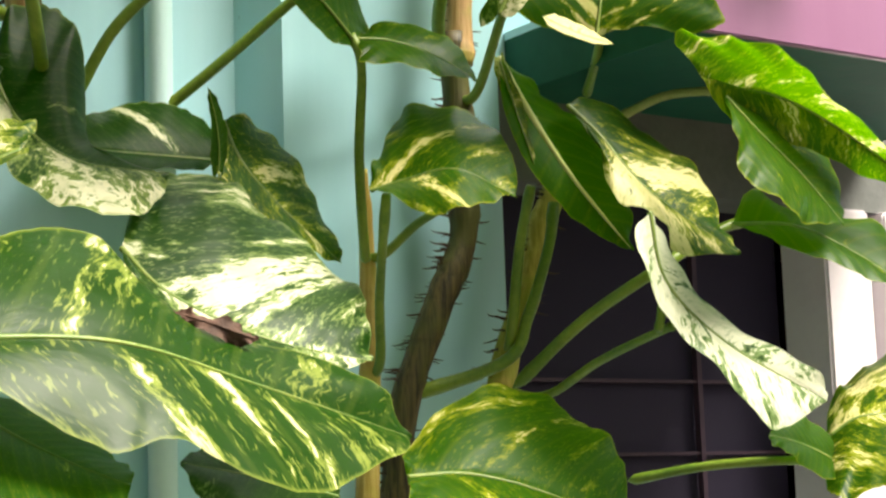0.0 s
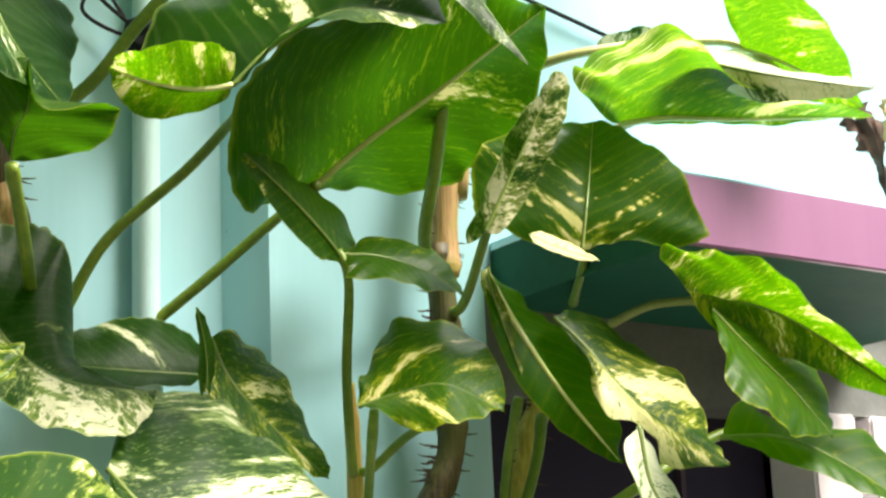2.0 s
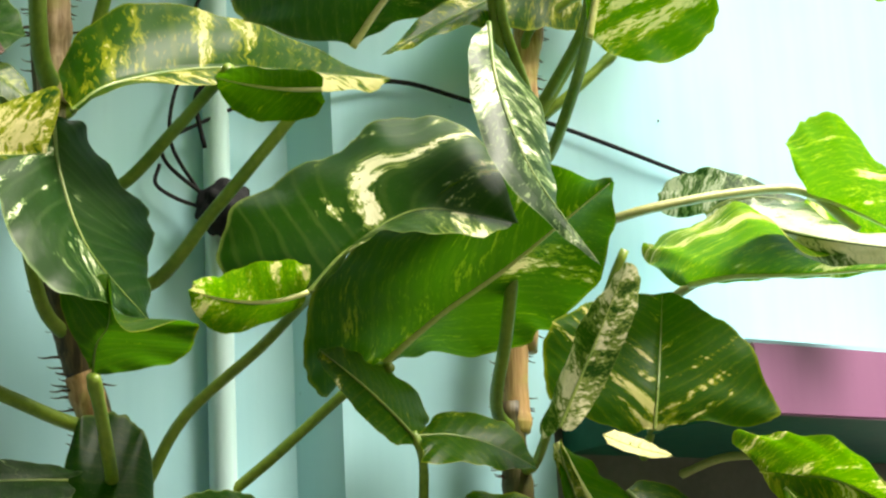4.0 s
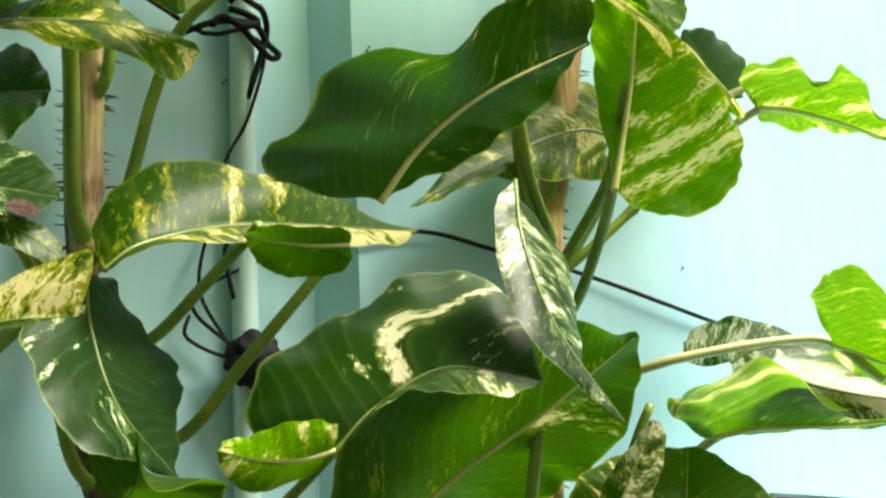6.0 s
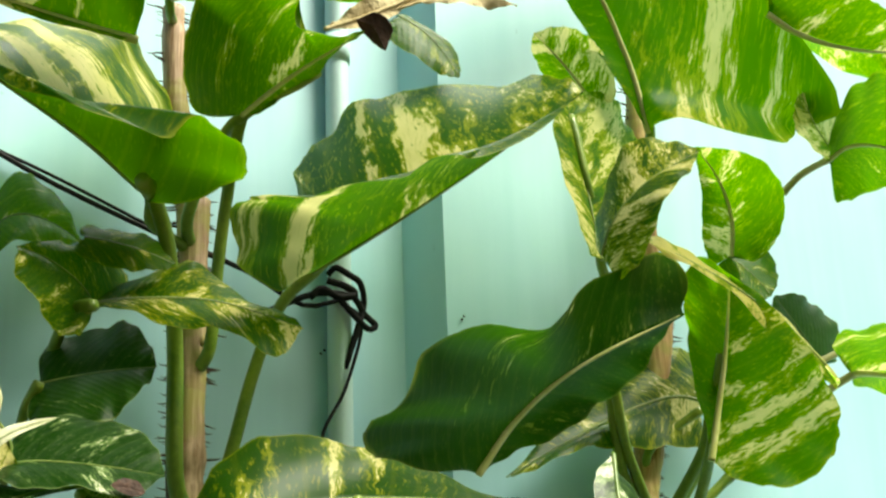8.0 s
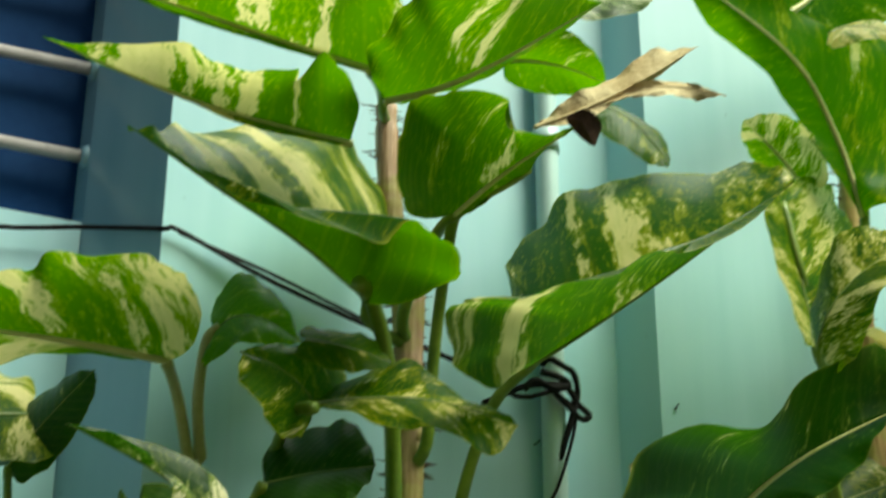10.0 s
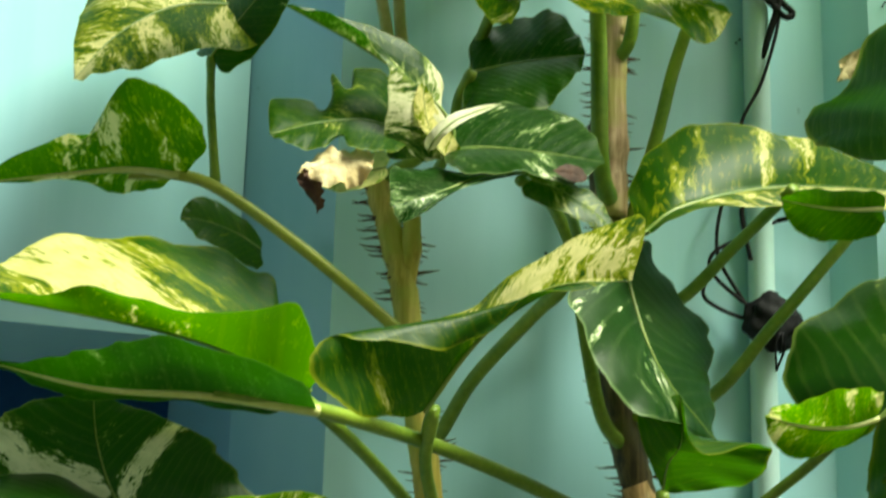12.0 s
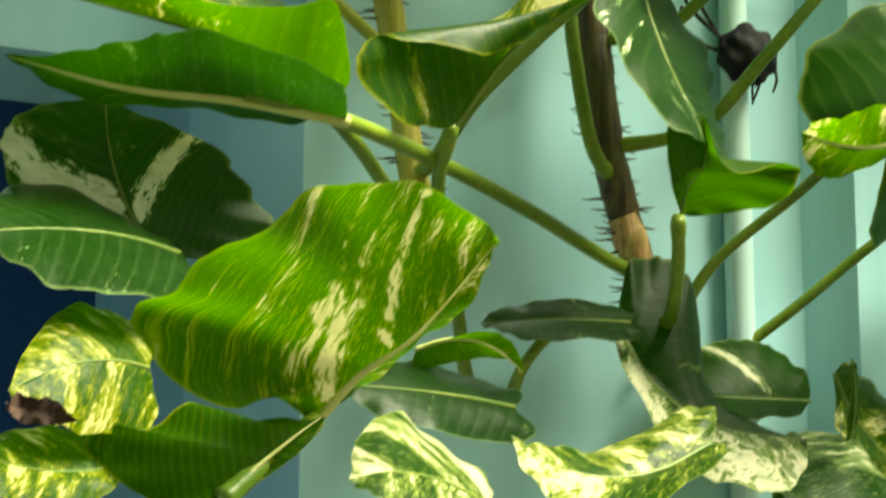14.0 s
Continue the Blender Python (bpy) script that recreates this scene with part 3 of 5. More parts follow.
stem("mid", [(0.196, -0.080, 1.059), (0.205, -0.080, 1.230), (0.204, -0.080, 1.355), (0.201, -0.080, 1.430)], .013, .006, STEM_YELLOW, roots=0, seed=6)
stem("left", [(-0.150, -0.020, 1.526), (-0.162, -0.020, 1.577), (-0.181, -0.020, 1.634), (-0.199, -0.020, 1.702), (-0.210, -0.020, 1.789), (-0.209, -0.010, 1.908), (-0.216, -0.010, 2.034)], .017, .018, STEM_OLD, seed=7)
stem("left", [(-0.209, -0.020, 1.922), (-0.209, -0.020, 2.042), (-0.210, -0.020, 2.182), (-0.210, -0.020, 2.331)], .018, .018, STEM_PINK, seed=8)
stem("left", [(-0.204, -0.020, 2.138), (-0.218, -0.020, 2.313), (-0.240, -0.020, 2.474), (-0.246, -0.020, 2.598)], .016, .014, STEM_PINK, seed=9)
stem("low", [(-0.409, -0.020, 1.536), (-0.419, -0.020, 1.618), (-0.430, -0.020, 1.676), (-0.444, -0.010, 1.798), (-0.459, -0.010, 1.858), (-0.474, 0.000, 1.916), (-0.483, 0.000, 1.947)], .015, .013, STEM_YOUNG, seed=10)
stem("low", [(-0.445, -0.010, 1.823), (-0.444, -0.020, 1.858), (-0.447, -0.030, 1.892)], .011, .010, STEM_YOUNG, seed=11)
stem("left", [(-0.164, -0.025, 1.568), (-0.174, -0.025, 1.598), (-0.184, -0.025, 1.622)], .017, .016, STEM, seed=64)

# leaf stalks
petiole("left", [(-0.112, 0.030, 1.469), (-0.085, 0.030, 1.514), (-0.051, 0.000, 1.586), (0.013, -0.060, 1.655), (0.035, -0.130, 1.696), (-0.007, -0.240, 1.674)], .009, .007)
petiole("right", [(-0.017, 0.035, 1.475), (0.017, 0.035, 1.504), (0.059, 0.000, 1.545), (0.116, -0.050, 1.605), (0.136, -0.090, 1.629), (0.094, -0.200, 1.612)], .009, .007)
petiole("right", [(0.204, -0.080, 1.332), (0.189, -0.100, 1.338), (0.155, -0.150, 1.426), (0.130, -0.200, 1.511), (0.118, -0.200, 1.545)], .008, .006)
petiole("right", [(0.203, -0.080, 1.199), (0.205, -0.100, 1.216), (0.182, -0.140, 1.284), (0.140, -0.225, 1.373)], .008, .006)
petiole("right", [(0.204, -0.080, 1.332), (0.214, -0.100, 1.333), (0.234, -0.140, 1.363), (0.238, -0.200, 1.375)], .007, .006)
petiole("right", [(0.387, -0.090, 1.187), (0.438, -0.160, 1.259), (0.481, -0.240, 1.309), (0.596, -0.240, 1.367), (0.657, -0.260, 1.367)], .009, .008)
petiole("right", [(0.392, -0.060, 1.190), (0.427, -0.100, 1.180), (0.444, -0.180, 1.213), (0.463, -0.260, 1.238), (0.453, -0.300, 1.242)], .007, .006)
petiole("right", [(0.446, -0.280, 1.235), (0.437, -0.300, 1.275), (0.424, -0.300, 1.347)], .006, .008)
petiole("right", [(0.459, -0.200, 1.079), (0.523, -0.260, 1.092), (0.592, -0.320, 1.095), (0.670, -0.320, 1.088)], .007, .006)
petiole("right", [(0.545, -0.120, 1.516), (0.565, -0.180, 1.530), (0.595, -0.240, 1.527)], .007, .007, PETIOLE_PALE)
petiole("right", [(0.270, -0.051, 1.181), (0.380, -0.090, 1.220), (0.407, -0.100, 1.271), (0.425, -0.120, 1.348), (0.436, -0.120, 1.402)], .010, .008)
petiole("right", [(0.406, -0.060, 1.233), (0.390, -0.090, 1.252), (0.384, -0.120, 1.346), (0.381, -0.150, 1.413)], .009, .007)
petiole("right", [(0.346, -0.060, 1.526), (0.348, -0.100, 1.531), (0.320, -0.200, 1.605), (0.298, -0.290, 1.650), (0.318, -0.330, 1.730)], .008, .006)
petiole("right", [(0.491, -0.120, 1.533), (0.451, -0.200, 1.580), (0.436, -0.230, 1.645)], .007, .006)
petiole("right", [(0.343, -0.060, 1.572), (0.282, -0.120, 1.593), (0.260, -0.180, 1.661), (0.238, -0.240, 1.752), (0.216, -0.280, 1.793)], .010, .009)
petiole("left", [(-0.209, -0.018, 1.811), (-0.162, -0.080, 1.814), (-0.122, -0.140, 1.865), (-0.107, -0.220, 1.898), (-0.103, -0.240, 1.905)], .009, .008)
petiole("left", [(-0.198, -0.020, 1.695), (-0.124, -0.080, 1.712), (-0.078, -0.140, 1.782), (-0.023, -0.180, 1.859), (0.013, -0.200, 1.908)], .010, .008)
petiole("left", [(-0.150, -0.020, 1.526), (-0.178, -0.100, 1.505), (-0.215, -0.170, 1.546), (-0.241, -0.210, 1.586)], .010, .008)
petiole("right", [(0.395, -0.060, 1.909), (0.381, -0.100, 1.954), (0.400, -0.120, 1.995), (0.420, -0.160, 2.060), (0.386, -0.240, 2.151)], .011, .010)
petiole("right", [(0.395, -0.060, 1.909), (0.399, -0.100, 1.913), (0.390, -0.180, 1.990), (0.357, -0.260, 2.045), (0.347, -0.300, 2.121)], .010, .008)
petiole("right", [(0.385, -0.100, 1.955), (0.426, -0.120, 1.991), (0.478, -0.140, 2.041)], .009, .008)
petiole("right", [(0.396, -0.060, 2.001), (0.382, -0.080, 2.005), (0.328, -0.120, 2.059), (0.290, -0.160, 2.113), (0.283, -0.160, 2.171)], .009, .008)
petiole("right", [(0.624, -0.160, 2.161), (0.637, -0.180, 2.172), (0.650, -0.200, 2.181)], .007, .007, PETIOLE_PALE)
petiole("right", [(0.619, -0.160, 2.204), (0.674, -0.180, 2.231), (0.718, -0.200, 2.241)], .006, .006, PETIOLE_PALE)
petiole("right", [(0.383, -0.060, 1.788), (0.425, -0.180, 1.811), (0.502, -0.220, 1.831), (0.614, -0.240, 1.852), (0.671, -0.260, 1.848), (0.708, -0.300, 1.795)], .008, .007, PETIOLE_PALE)
petiole("right", [(0.479, -0.200, 1.705), (0.469, -0.240, 1.713), (0.483, -0.260, 1.724)], .008, .007, PETIOLE_PALE)
petiole("right", [(0.395, -0.060, 1.955), (0.386, -0.100, 1.968), (0.401, -0.180, 2.048), (0.379, -0.240, 2.098), (0.370, -0.300, 2.222)], .010, .009)
petiole("right", [(0.433, -0.060, 2.290), (0.320, -0.120, 2.287), (0.283, -0.160, 2.326), (0.243, -0.200, 2.371), (0.225, -0.200, 2.465)], .009, .008)
petiole("right", [(0.388, -0.060, 2.012), (0.333, -0.100, 2.034), (0.296, -0.140, 2.120), (0.276, -0.160, 2.139)], .010, .009)
petiole("right", [(0.392, -0.060, 2.034), (0.394, -0.080, 2.079), (0.427, -0.100, 2.108), (0.451, -0.120, 2.127)], .008, .007)
petiole("right", [(0.617, -0.140, 2.466), (0.640, -0.160, 2.493), (0.662, -0.200, 2.505)], .007, .006, PETIOLE_PALE)
petiole("right", [(0.434, -0.060, 2.459), (0.419, -0.100, 2.476), (0.397, -0.140, 2.539), (0.346, -0.180, 2.583), (0.322, -0.200, 2.619)], .010, .008)
petiole("left", [(-0.209, -0.020, 1.933), (-0.240, -0.060, 1.971), (-0.252, -0.080, 2.110), (-0.277, -0.120, 2.200), (-0.310, -0.160, 2.245), (-0.341, -0.200, 2.247)], .013, .011)
petiole("left", [(-0.209, -0.020, 2.106), (-0.199, -0.050, 2.130), (-0.199, -0.070, 2.222), (-0.202, -0.100, 2.296), (-0.211, -0.160, 2.369), (-0.203, -0.180, 2.391)], .010, .009)
petiole("left", [(-0.214, -0.020, 2.265), (-0.277, -0.060, 2.269), (-0.288, -0.080, 2.287), (-0.308, -0.120, 2.307)], .009, .008)
petiole("left", [(-0.209, -0.010, 1.908), (-0.186, -0.020, 1.924), (-0.173, -0.060, 2.007), (-0.156, -0.080, 2.098), (-0.139, -0.120, 2.170), (-0.100, -0.160, 2.218)], .010, .009)
petiole("left", [(-0.214, -0.020, 2.265), (-0.233, -0.060, 2.293), (-0.213, -0.100, 2.370), (-0.210, -0.180, 2.374), (-0.130, -0.200, 2.438)], .010, .009)
petiole("left", [(-0.245, -0.020, 2.576), (-0.261, -0.050, 2.569), (-0.276, -0.080, 2.582), (-0.320, -0.160, 2.554)], .008, .008)
petiole("low", [(-0.468, 0.000, 2.081), (-0.496, -0.040, 2.144), (-0.527, -0.100, 2.163)], .009, .008, PETIOLE_PALE)
petiole("low", [(-0.455, 0.000, 2.083), (-0.468, -0.020, 2.156), (-0.465, -0.030, 2.224), (-0.452, -0.040, 2.240)], .009, .008, PETIOLE_PALE)
petiole("low", [(-0.479, 0.000, 1.933), (-0.406, -0.060, 1.991), (-0.393, -0.080, 2.078), (-0.398, -0.160, 2.098), (-0.386, -0.200, 2.091)], .009, .008)
petiole("low", [(-0.439, -0.014, 1.754), (-0.455, -0.030, 1.762), (-0.558, -0.030, 1.836), (-0.648, -0.010, 1.898), (-0.696, 0.000, 1.914), (-0.749, 0.000, 1.909)], .009, .008, PETIOLE_YELLOW)
petiole("low", [(-0.636, 0.100, 1.937), (-0.651, 0.080, 2.022), (-0.664, 0.030, 2.063)], .007, .006)
petiole("low", [(-0.447, -0.030, 1.892), (-0.433, -0.100, 1.945), (-0.429, -0.120, 1.996), (-0.421, -0.140, 2.022)], .008, .007)
petiole("low", [(-0.209, -0.014, 1.865), (-0.260, -0.060, 1.865), (-0.302, -0.120, 1.888), (-0.352, -0.180, 1.889), (-0.398, -0.220, 1.881)], .008, .007)
petiole("low", [(-0.425, -0.020, 1.649), (-0.418, -0.050, 1.651), (-0.400, -0.100, 1.702), (-0.369, -0.160, 1.750), (-0.346, -0.220, 1.784)], .010, .009)
petiole("low", [(-0.167, -0.025, 1.577), (-0.198, -0.040, 1.567), (-0.338, -0.100, 1.602), (-0.462, -0.160, 1.624), (-0.604, -0.250, 1.631), (-0.702, -0.280, 1.633)], .010, .009)
petiole("low", [(-0.410, -0.020, 1.544), (-0.417, -0.050, 1.546), (-0.488, -0.120, 1.590), (-0.569, -0.200, 1.627), (-0.633, -0.240, 1.656)], .009, .008)
petiole("low", [(-0.363, -0.040, 1.413), (-0.393, -0.070, 1.450), (-0.416, -0.100, 1.497), (-0.441, -0.120, 1.560), (-0.467, -0.160, 1.608), (-0.473, -0.200, 1.652)], .009, .008)
petiole("low", [(-0.359, -0.100, 1.423), (-0.358, -0.120, 1.448), (-0.336, -0.130, 1.480)], .008, .007)
petiole("low", [(-0.777, -0.460, 1.310), (-0.738, -0.450, 1.341), (-0.697, -0.430, 1.368)], .010, .008)
petiole("left", [(-0.188, -0.020, 1.659), (-0.229, -0.040, 1.690), (-0.255, -0.050, 1.785), (-0.270, -0.060, 1.857), (-0.315, -0.100, 1.903), (-0.382, -0.200, 1.892)], .010, .009)

# leaves: vine, midrib, the two margins, share of cream, warmth, seed
blade("low", [(-0.392, -0.420, 1.195), (-0.244, -0.420, 1.196), (-0.097, -0.380, 1.167), (0.087, -0.340, 1.122)],
      [(-0.326, -0.340, 1.282), (-0.222, -0.300, 1.301), (-0.131, -0.320, 1.233), (0.041, -0.330, 1.177)],
      [(-0.364, -0.450, 1.159), (-0.270, -0.480, 1.110), (-0.214, -0.470, 1.114), (-0.095, -0.450, 1.074), (0.043, -0.380, 1.103)], 0.24, 0.17, 986, wave=.03, bands=[(-1,0.3,0.03,0.1),(-1,0.5,0.022,0.12),(-1,0.62,0.02,0.12),(1,0.02,0.03,0.09),(1,0.2,0.035,0.07)], side=1.6)
blade("mid", [(-0.148, -0.220, 1.304), (-0.119, -0.260, 1.258), (-0.042, -0.300, 1.215), (0.072, -0.300, 1.196)],
      [(-0.100, -0.160, 1.376), (-0.042, -0.140, 1.396), (0.042, -0.160, 1.357), (0.098, -0.220, 1.288), (0.085, -0.270, 1.226)],
      [(-0.159, -0.300, 1.232), (-0.103, -0.340, 1.190), (-0.001, -0.320, 1.183)], 0.46, 0.1, 21, bands=[(1,0.34,0.16,0.15),(1,0.02,0.05,0.06),(1,-0.1,0.12,-0.08),(1,0.42,0.012,-0.12),(1,0.26,0.012,-0.1),(-1,0.4,0.12,0.06)])
# lower half kept pale by extra cream, in place of sky sheen
blade("low", [(-0.216, -0.060, 1.507), (-0.201, -0.100, 1.443), (-0.163, -0.150, 1.398), (-0.085, -0.190, 1.384)],
      [(-0.189, -0.050, 1.573), (-0.143, -0.050, 1.577), (-0.119, -0.060, 1.536), (-0.123, -0.080, 1.463), (-0.137, -0.130, 1.414)],
      [(-0.245, -0.110, 1.460), (-0.235, -0.170, 1.382), (-0.200, -0.212, 1.342), (-0.154, -0.232, 1.330), (-0.105, -0.215, 1.356)], 0.11, 0.12, 43, side=7)
blade("mid", [(0.059, -0.020, 1.439), (0.017, -0.020, 1.439), (-0.055, -0.020, 1.439), (-0.112, -0.020, 1.441)],
      [(0.068, 0.000, 1.472), (0.044, 0.020, 1.500), (-0.019, 0.030, 1.506), (-0.083, 0.020, 1.484)],
      [(0.004, -0.060, 1.418), (-0.054, -0.060, 1.414), (-0.098, -0.060, 1.422)], .12, .1, 815, bands=[(1,0.28,0.05,0.16)], matt=True)
blade("mid", [(0.010, -0.120, 1.459), (0.027, -0.130, 1.414), (0.067, -0.140, 1.368), (0.130, -0.150, 1.313)],
      [(0.044, -0.100, 1.472), (0.096, -0.090, 1.448), (0.128, -0.090, 1.401), (0.142, -0.120, 1.345)],
      [(-0.012, -0.150, 1.401), (-0.008, -0.160, 1.379), (0.050, -0.170, 1.344), (0.088, -0.170, 1.317)], .5, .25, 724, bands=[(1,.33,.07,.10),(1,.05,.1,-.08),])
blade("right", [(0.124, -0.220, 1.377), (0.156, -0.240, 1.388), (0.191, -0.280, 1.394), (0.249, -0.300, 1.366)],
      [(0.145, -0.200, 1.422), (0.204, -0.170, 1.476), (0.264, -0.200, 1.479), (0.274, -0.260, 1.422)],
      [(0.122, -0.260, 1.366), (0.132, -0.320, 1.339), (0.175, -0.330, 1.347), (0.225, -0.310, 1.365)], .35, .4, 708, bands=[(-1,.35,.06,.13),(1,.14,.03,.10),(1,.45,.04,-.06),])
blade("right", [(0.291, -0.220, 1.534), (0.305, -0.247, 1.476), (0.341, -0.273, 1.401), (0.399, -0.300, 1.319)],
      [(0.356, -0.212, 1.508), (0.384, -0.224, 1.479), (0.453, -0.216, 1.444), (0.430, -0.258, 1.373)],
      [(0.272, -0.252, 1.478), (0.289, -0.264, 1.411), (0.330, -0.276, 1.363), (0.379, -0.278, 1.333)], .1, 0.5, 597, under=True)
blade("right", [(0.343, -0.270, 1.478), (0.369, -0.290, 1.443), (0.410, -0.320, 1.380), (0.515, -0.340, 1.316)],
      [(0.380, -0.260, 1.489), (0.466, -0.260, 1.461), (0.508, -0.280, 1.419), (0.516, -0.320, 1.350)],
      [(0.359, -0.300, 1.422), (0.350, -0.340, 1.366), (0.395, -0.360, 1.337), (0.413, -0.360, 1.308)], 0.36, 0.25, 706, bands=[(1,0.42,0.14,0.2),(-1,0.4,0.2,0.2),(1,0.05,0.06,-0.05)])
blade("right", [(0.347, -0.390, 1.343), (0.356, -0.400, 1.271), (0.416, -0.420, 1.209), (0.540, -0.430, 1.152)],
      [(0.370, -0.380, 1.332), (0.400, -0.380, 1.276), (0.467, -0.400, 1.223), (0.541, -0.420, 1.179)],
      [(0.317, -0.400, 1.314), (0.330, -0.420, 1.245), (0.377, -0.440, 1.184), (0.442, -0.450, 1.125)], 0.8, 0.05, 574, bands=[(1,0.3,0.3,0.03),(-1,0.3,0.3,0.05)])
blade("right", [(0.120, -0.280, 1.087), (0.178, -0.300, 1.088), (0.244, -0.330, 1.069), (0.344, -0.340, 1.030)],
      [(0.139, -0.250, 1.118), (0.230, -0.220, 1.168), (0.332, -0.220, 1.173), (0.382, -0.260, 1.127), (0.366, -0.310, 1.073)],
      [(0.079, -0.360, 1.057), (0.110, -0.420, 1.006), (0.214, -0.400, 1.006)], .3, .5, 184)
blade("right", [(0.314, -0.360, 1.530), (0.323, -0.360, 1.573), (0.349, -0.340, 1.631), (0.374, -0.320, 1.689)],
      [(0.278, -0.340, 1.533), (0.230, -0.300, 1.570), (0.245, -0.280, 1.645), (0.327, -0.290, 1.686)],
      [(0.350, -0.380, 1.534), (0.419, -0.430, 1.538), (0.411, -0.400, 1.623), (0.387, -0.360, 1.670)], 0.12, 0.42, 979, bands=[(1,0.12,0.04,0.26),(1,0.0,0.02,0.2),(1,0.28,0.02,0.22),(1,0.42,0.02,0.18),(-1,0.1,0.02,0.14),(-1,-0.05,0.03,0.1),(-1,0.3,0.015,0.12)])
blade("right", [(0.134, -0.120, 1.634), (0.172, -0.180, 1.678), (0.222, -0.250, 1.723), (0.317, -0.320, 1.810)],
      [(0.055, -0.137, 1.598), (-0.026, -0.233, 1.608), (-0.032, -0.320, 1.686), (0.037, -0.367, 1.747), (0.205, -0.353, 1.797)],
      [(0.226, -0.080, 1.653), (0.317, -0.120, 1.665), (0.346, -0.170, 1.682), (0.364, -0.250, 1.763)], 0.18, 0.28, 760, under=True, bands=[(-1,0.5,0.1,0.05)])
# silver of the lower margin is extra cream standing in for reflected sky
blade("left", [(-0.071, -0.330, 1.654), (-0.033, -0.345, 1.696), (0.034, -0.370, 1.736), (0.108, -0.430, 1.714)],
      [(-0.110, -0.290, 1.652), (-0.127, -0.250, 1.705), (-0.065, -0.220, 1.782), (0.029, -0.210, 1.847), (0.102, -0.220, 1.879), (0.151, -0.310, 1.842)],
      [(-0.060, -0.370, 1.666), (-0.039, -0.410, 1.700), (-0.002, -0.440, 1.689), (0.048, -0.460, 1.693)], 0.03, 0.14, 280, bands=[(1,0.42,0.04,0.24),(1,0.28,0.02,0.1),(1,0.66,0.07,0.14),(-1,0.75,0.12,0.12)], side=9, lean=0.2)
blade("right", [(0.129, -0.370, 1.946), (0.107, -0.410, 1.862), (0.120, -0.440, 1.767), (0.174, -0.470, 1.668)],
      [(0.089, -0.390, 1.908), (0.075, -0.410, 1.846), (0.075, -0.450, 1.754), (0.134, -0.460, 1.701)],
      [(0.138, -0.370, 1.928), (0.172, -0.390, 1.852), (0.170, -0.410, 1.786), (0.142, -0.450, 1.715)], 0.45, 0.03, 445, bands=[(1,.3,.05,.06),(-1,.4,.1,.08),])
blade("right", [(0.052, -0.220, 1.959), (0.092, -0.250, 2.023), (0.153, -0.290, 2.079), (0.273, -0.330, 2.148)],
      [(-0.073, -0.288, 1.930), (-0.159, -0.345, 1.933), (-0.122, -0.382, 1.970), (-0.052, -0.400, 2.046), (0.019, -0.397, 2.067), (0.140, -0.365, 2.154), (0.278, -0.323, 2.220)],
      [(0.106, -0.224, 1.990), (0.183, -0.228, 2.037), (0.243, -0.232, 2.079), (0.276, -0.266, 2.130)], 0.13, 0.18, 521, under=True, bands=[(1,0.55,0.02,0.12),(1,0.3,0.01,0.1)])
blade("right", [(0.331, -0.280, 1.993), (0.343, -0.290, 2.061), (0.346, -0.310, 2.125), (0.348, -0.330, 2.212)],
      [(0.326, -0.280, 2.040), (0.331, -0.260, 2.141), (0.329, -0.260, 2.200), (0.342, -0.280, 2.255)],
      [(0.349, -0.307, 1.963), (0.409, -0.343, 1.956), (0.446, -0.370, 2.007), (0.448, -0.357, 2.096), (0.399, -0.333, 2.184)], 0.42, 0.72, 23, bands=[(-1,-0.05,0.05,0.1),(-1,0.14,0.05,0.13),(-1,0.36,0.03,0.08),(-1,0.6,0.06,0.08),(1,0.3,0.3,-0.12)], under=True)
blade("left", [(-0.273, -0.240, 1.836), (-0.227, -0.240, 1.871), (-0.090, -0.200, 1.920), (0.160, -0.120, 1.969)],
      [(-0.270, -0.200, 1.883), (-0.238, -0.180, 1.947), (-0.153, -0.170, 1.992), (-0.061, -0.170, 1.994), (0.037, -0.140, 1.983)],
      [(-0.269, -0.260, 1.838), (-0.227, -0.270, 1.855), (-0.078, -0.230, 1.896), (0.011, -0.200, 1.906), (0.106, -0.160, 1.935)], 0.3, .4, 397, bands=[(1,0.2,0.03,0.06),(1,0.38,0.03,0.07),(1,0.52,0.04,0.06),(-1,0.3,0.2,0.1),(-1,0.75,0.2,0.14)])
blade("left", [(-0.277, -0.200, 1.842), (-0.277, -0.220, 1.778), (-0.257, -0.240, 1.702), (-0.186, -0.220, 1.639)],
      [(-0.225, -0.160, 1.847), (-0.174, -0.140, 1.791), (-0.145, -0.140, 1.746), (-0.169, -0.170, 1.696)],
      [(-0.317, -0.220, 1.813), (-0.360, -0.260, 1.759), (-0.355, -0.300, 1.691), (-0.312, -0.320, 1.641), (-0.258, -0.270, 1.642)], 0.03, 0.04, 778, bands=[(-1,0.15,0.03,0.18),(-1,0.3,0.02,0.16),(-1,0.55,0.2,0.06)])
blade("left", [(-0.245, -0.220, 1.587), (-0.249, -0.240, 1.610), (-0.245, -0.260, 1.628), (-0.245, -0.260, 1.674)],
      [(-0.268, -0.240, 1.609), (-0.300, -0.280, 1.642), (-0.283, -0.280, 1.659)],
      [(-0.224, -0.240, 1.584), (-0.189, -0.280, 1.589), (-0.179, -0.310, 1.609), (-0.191, -0.310, 1.622), (-0.248, -0.300, 1.615)], .1, 0.32, 749)
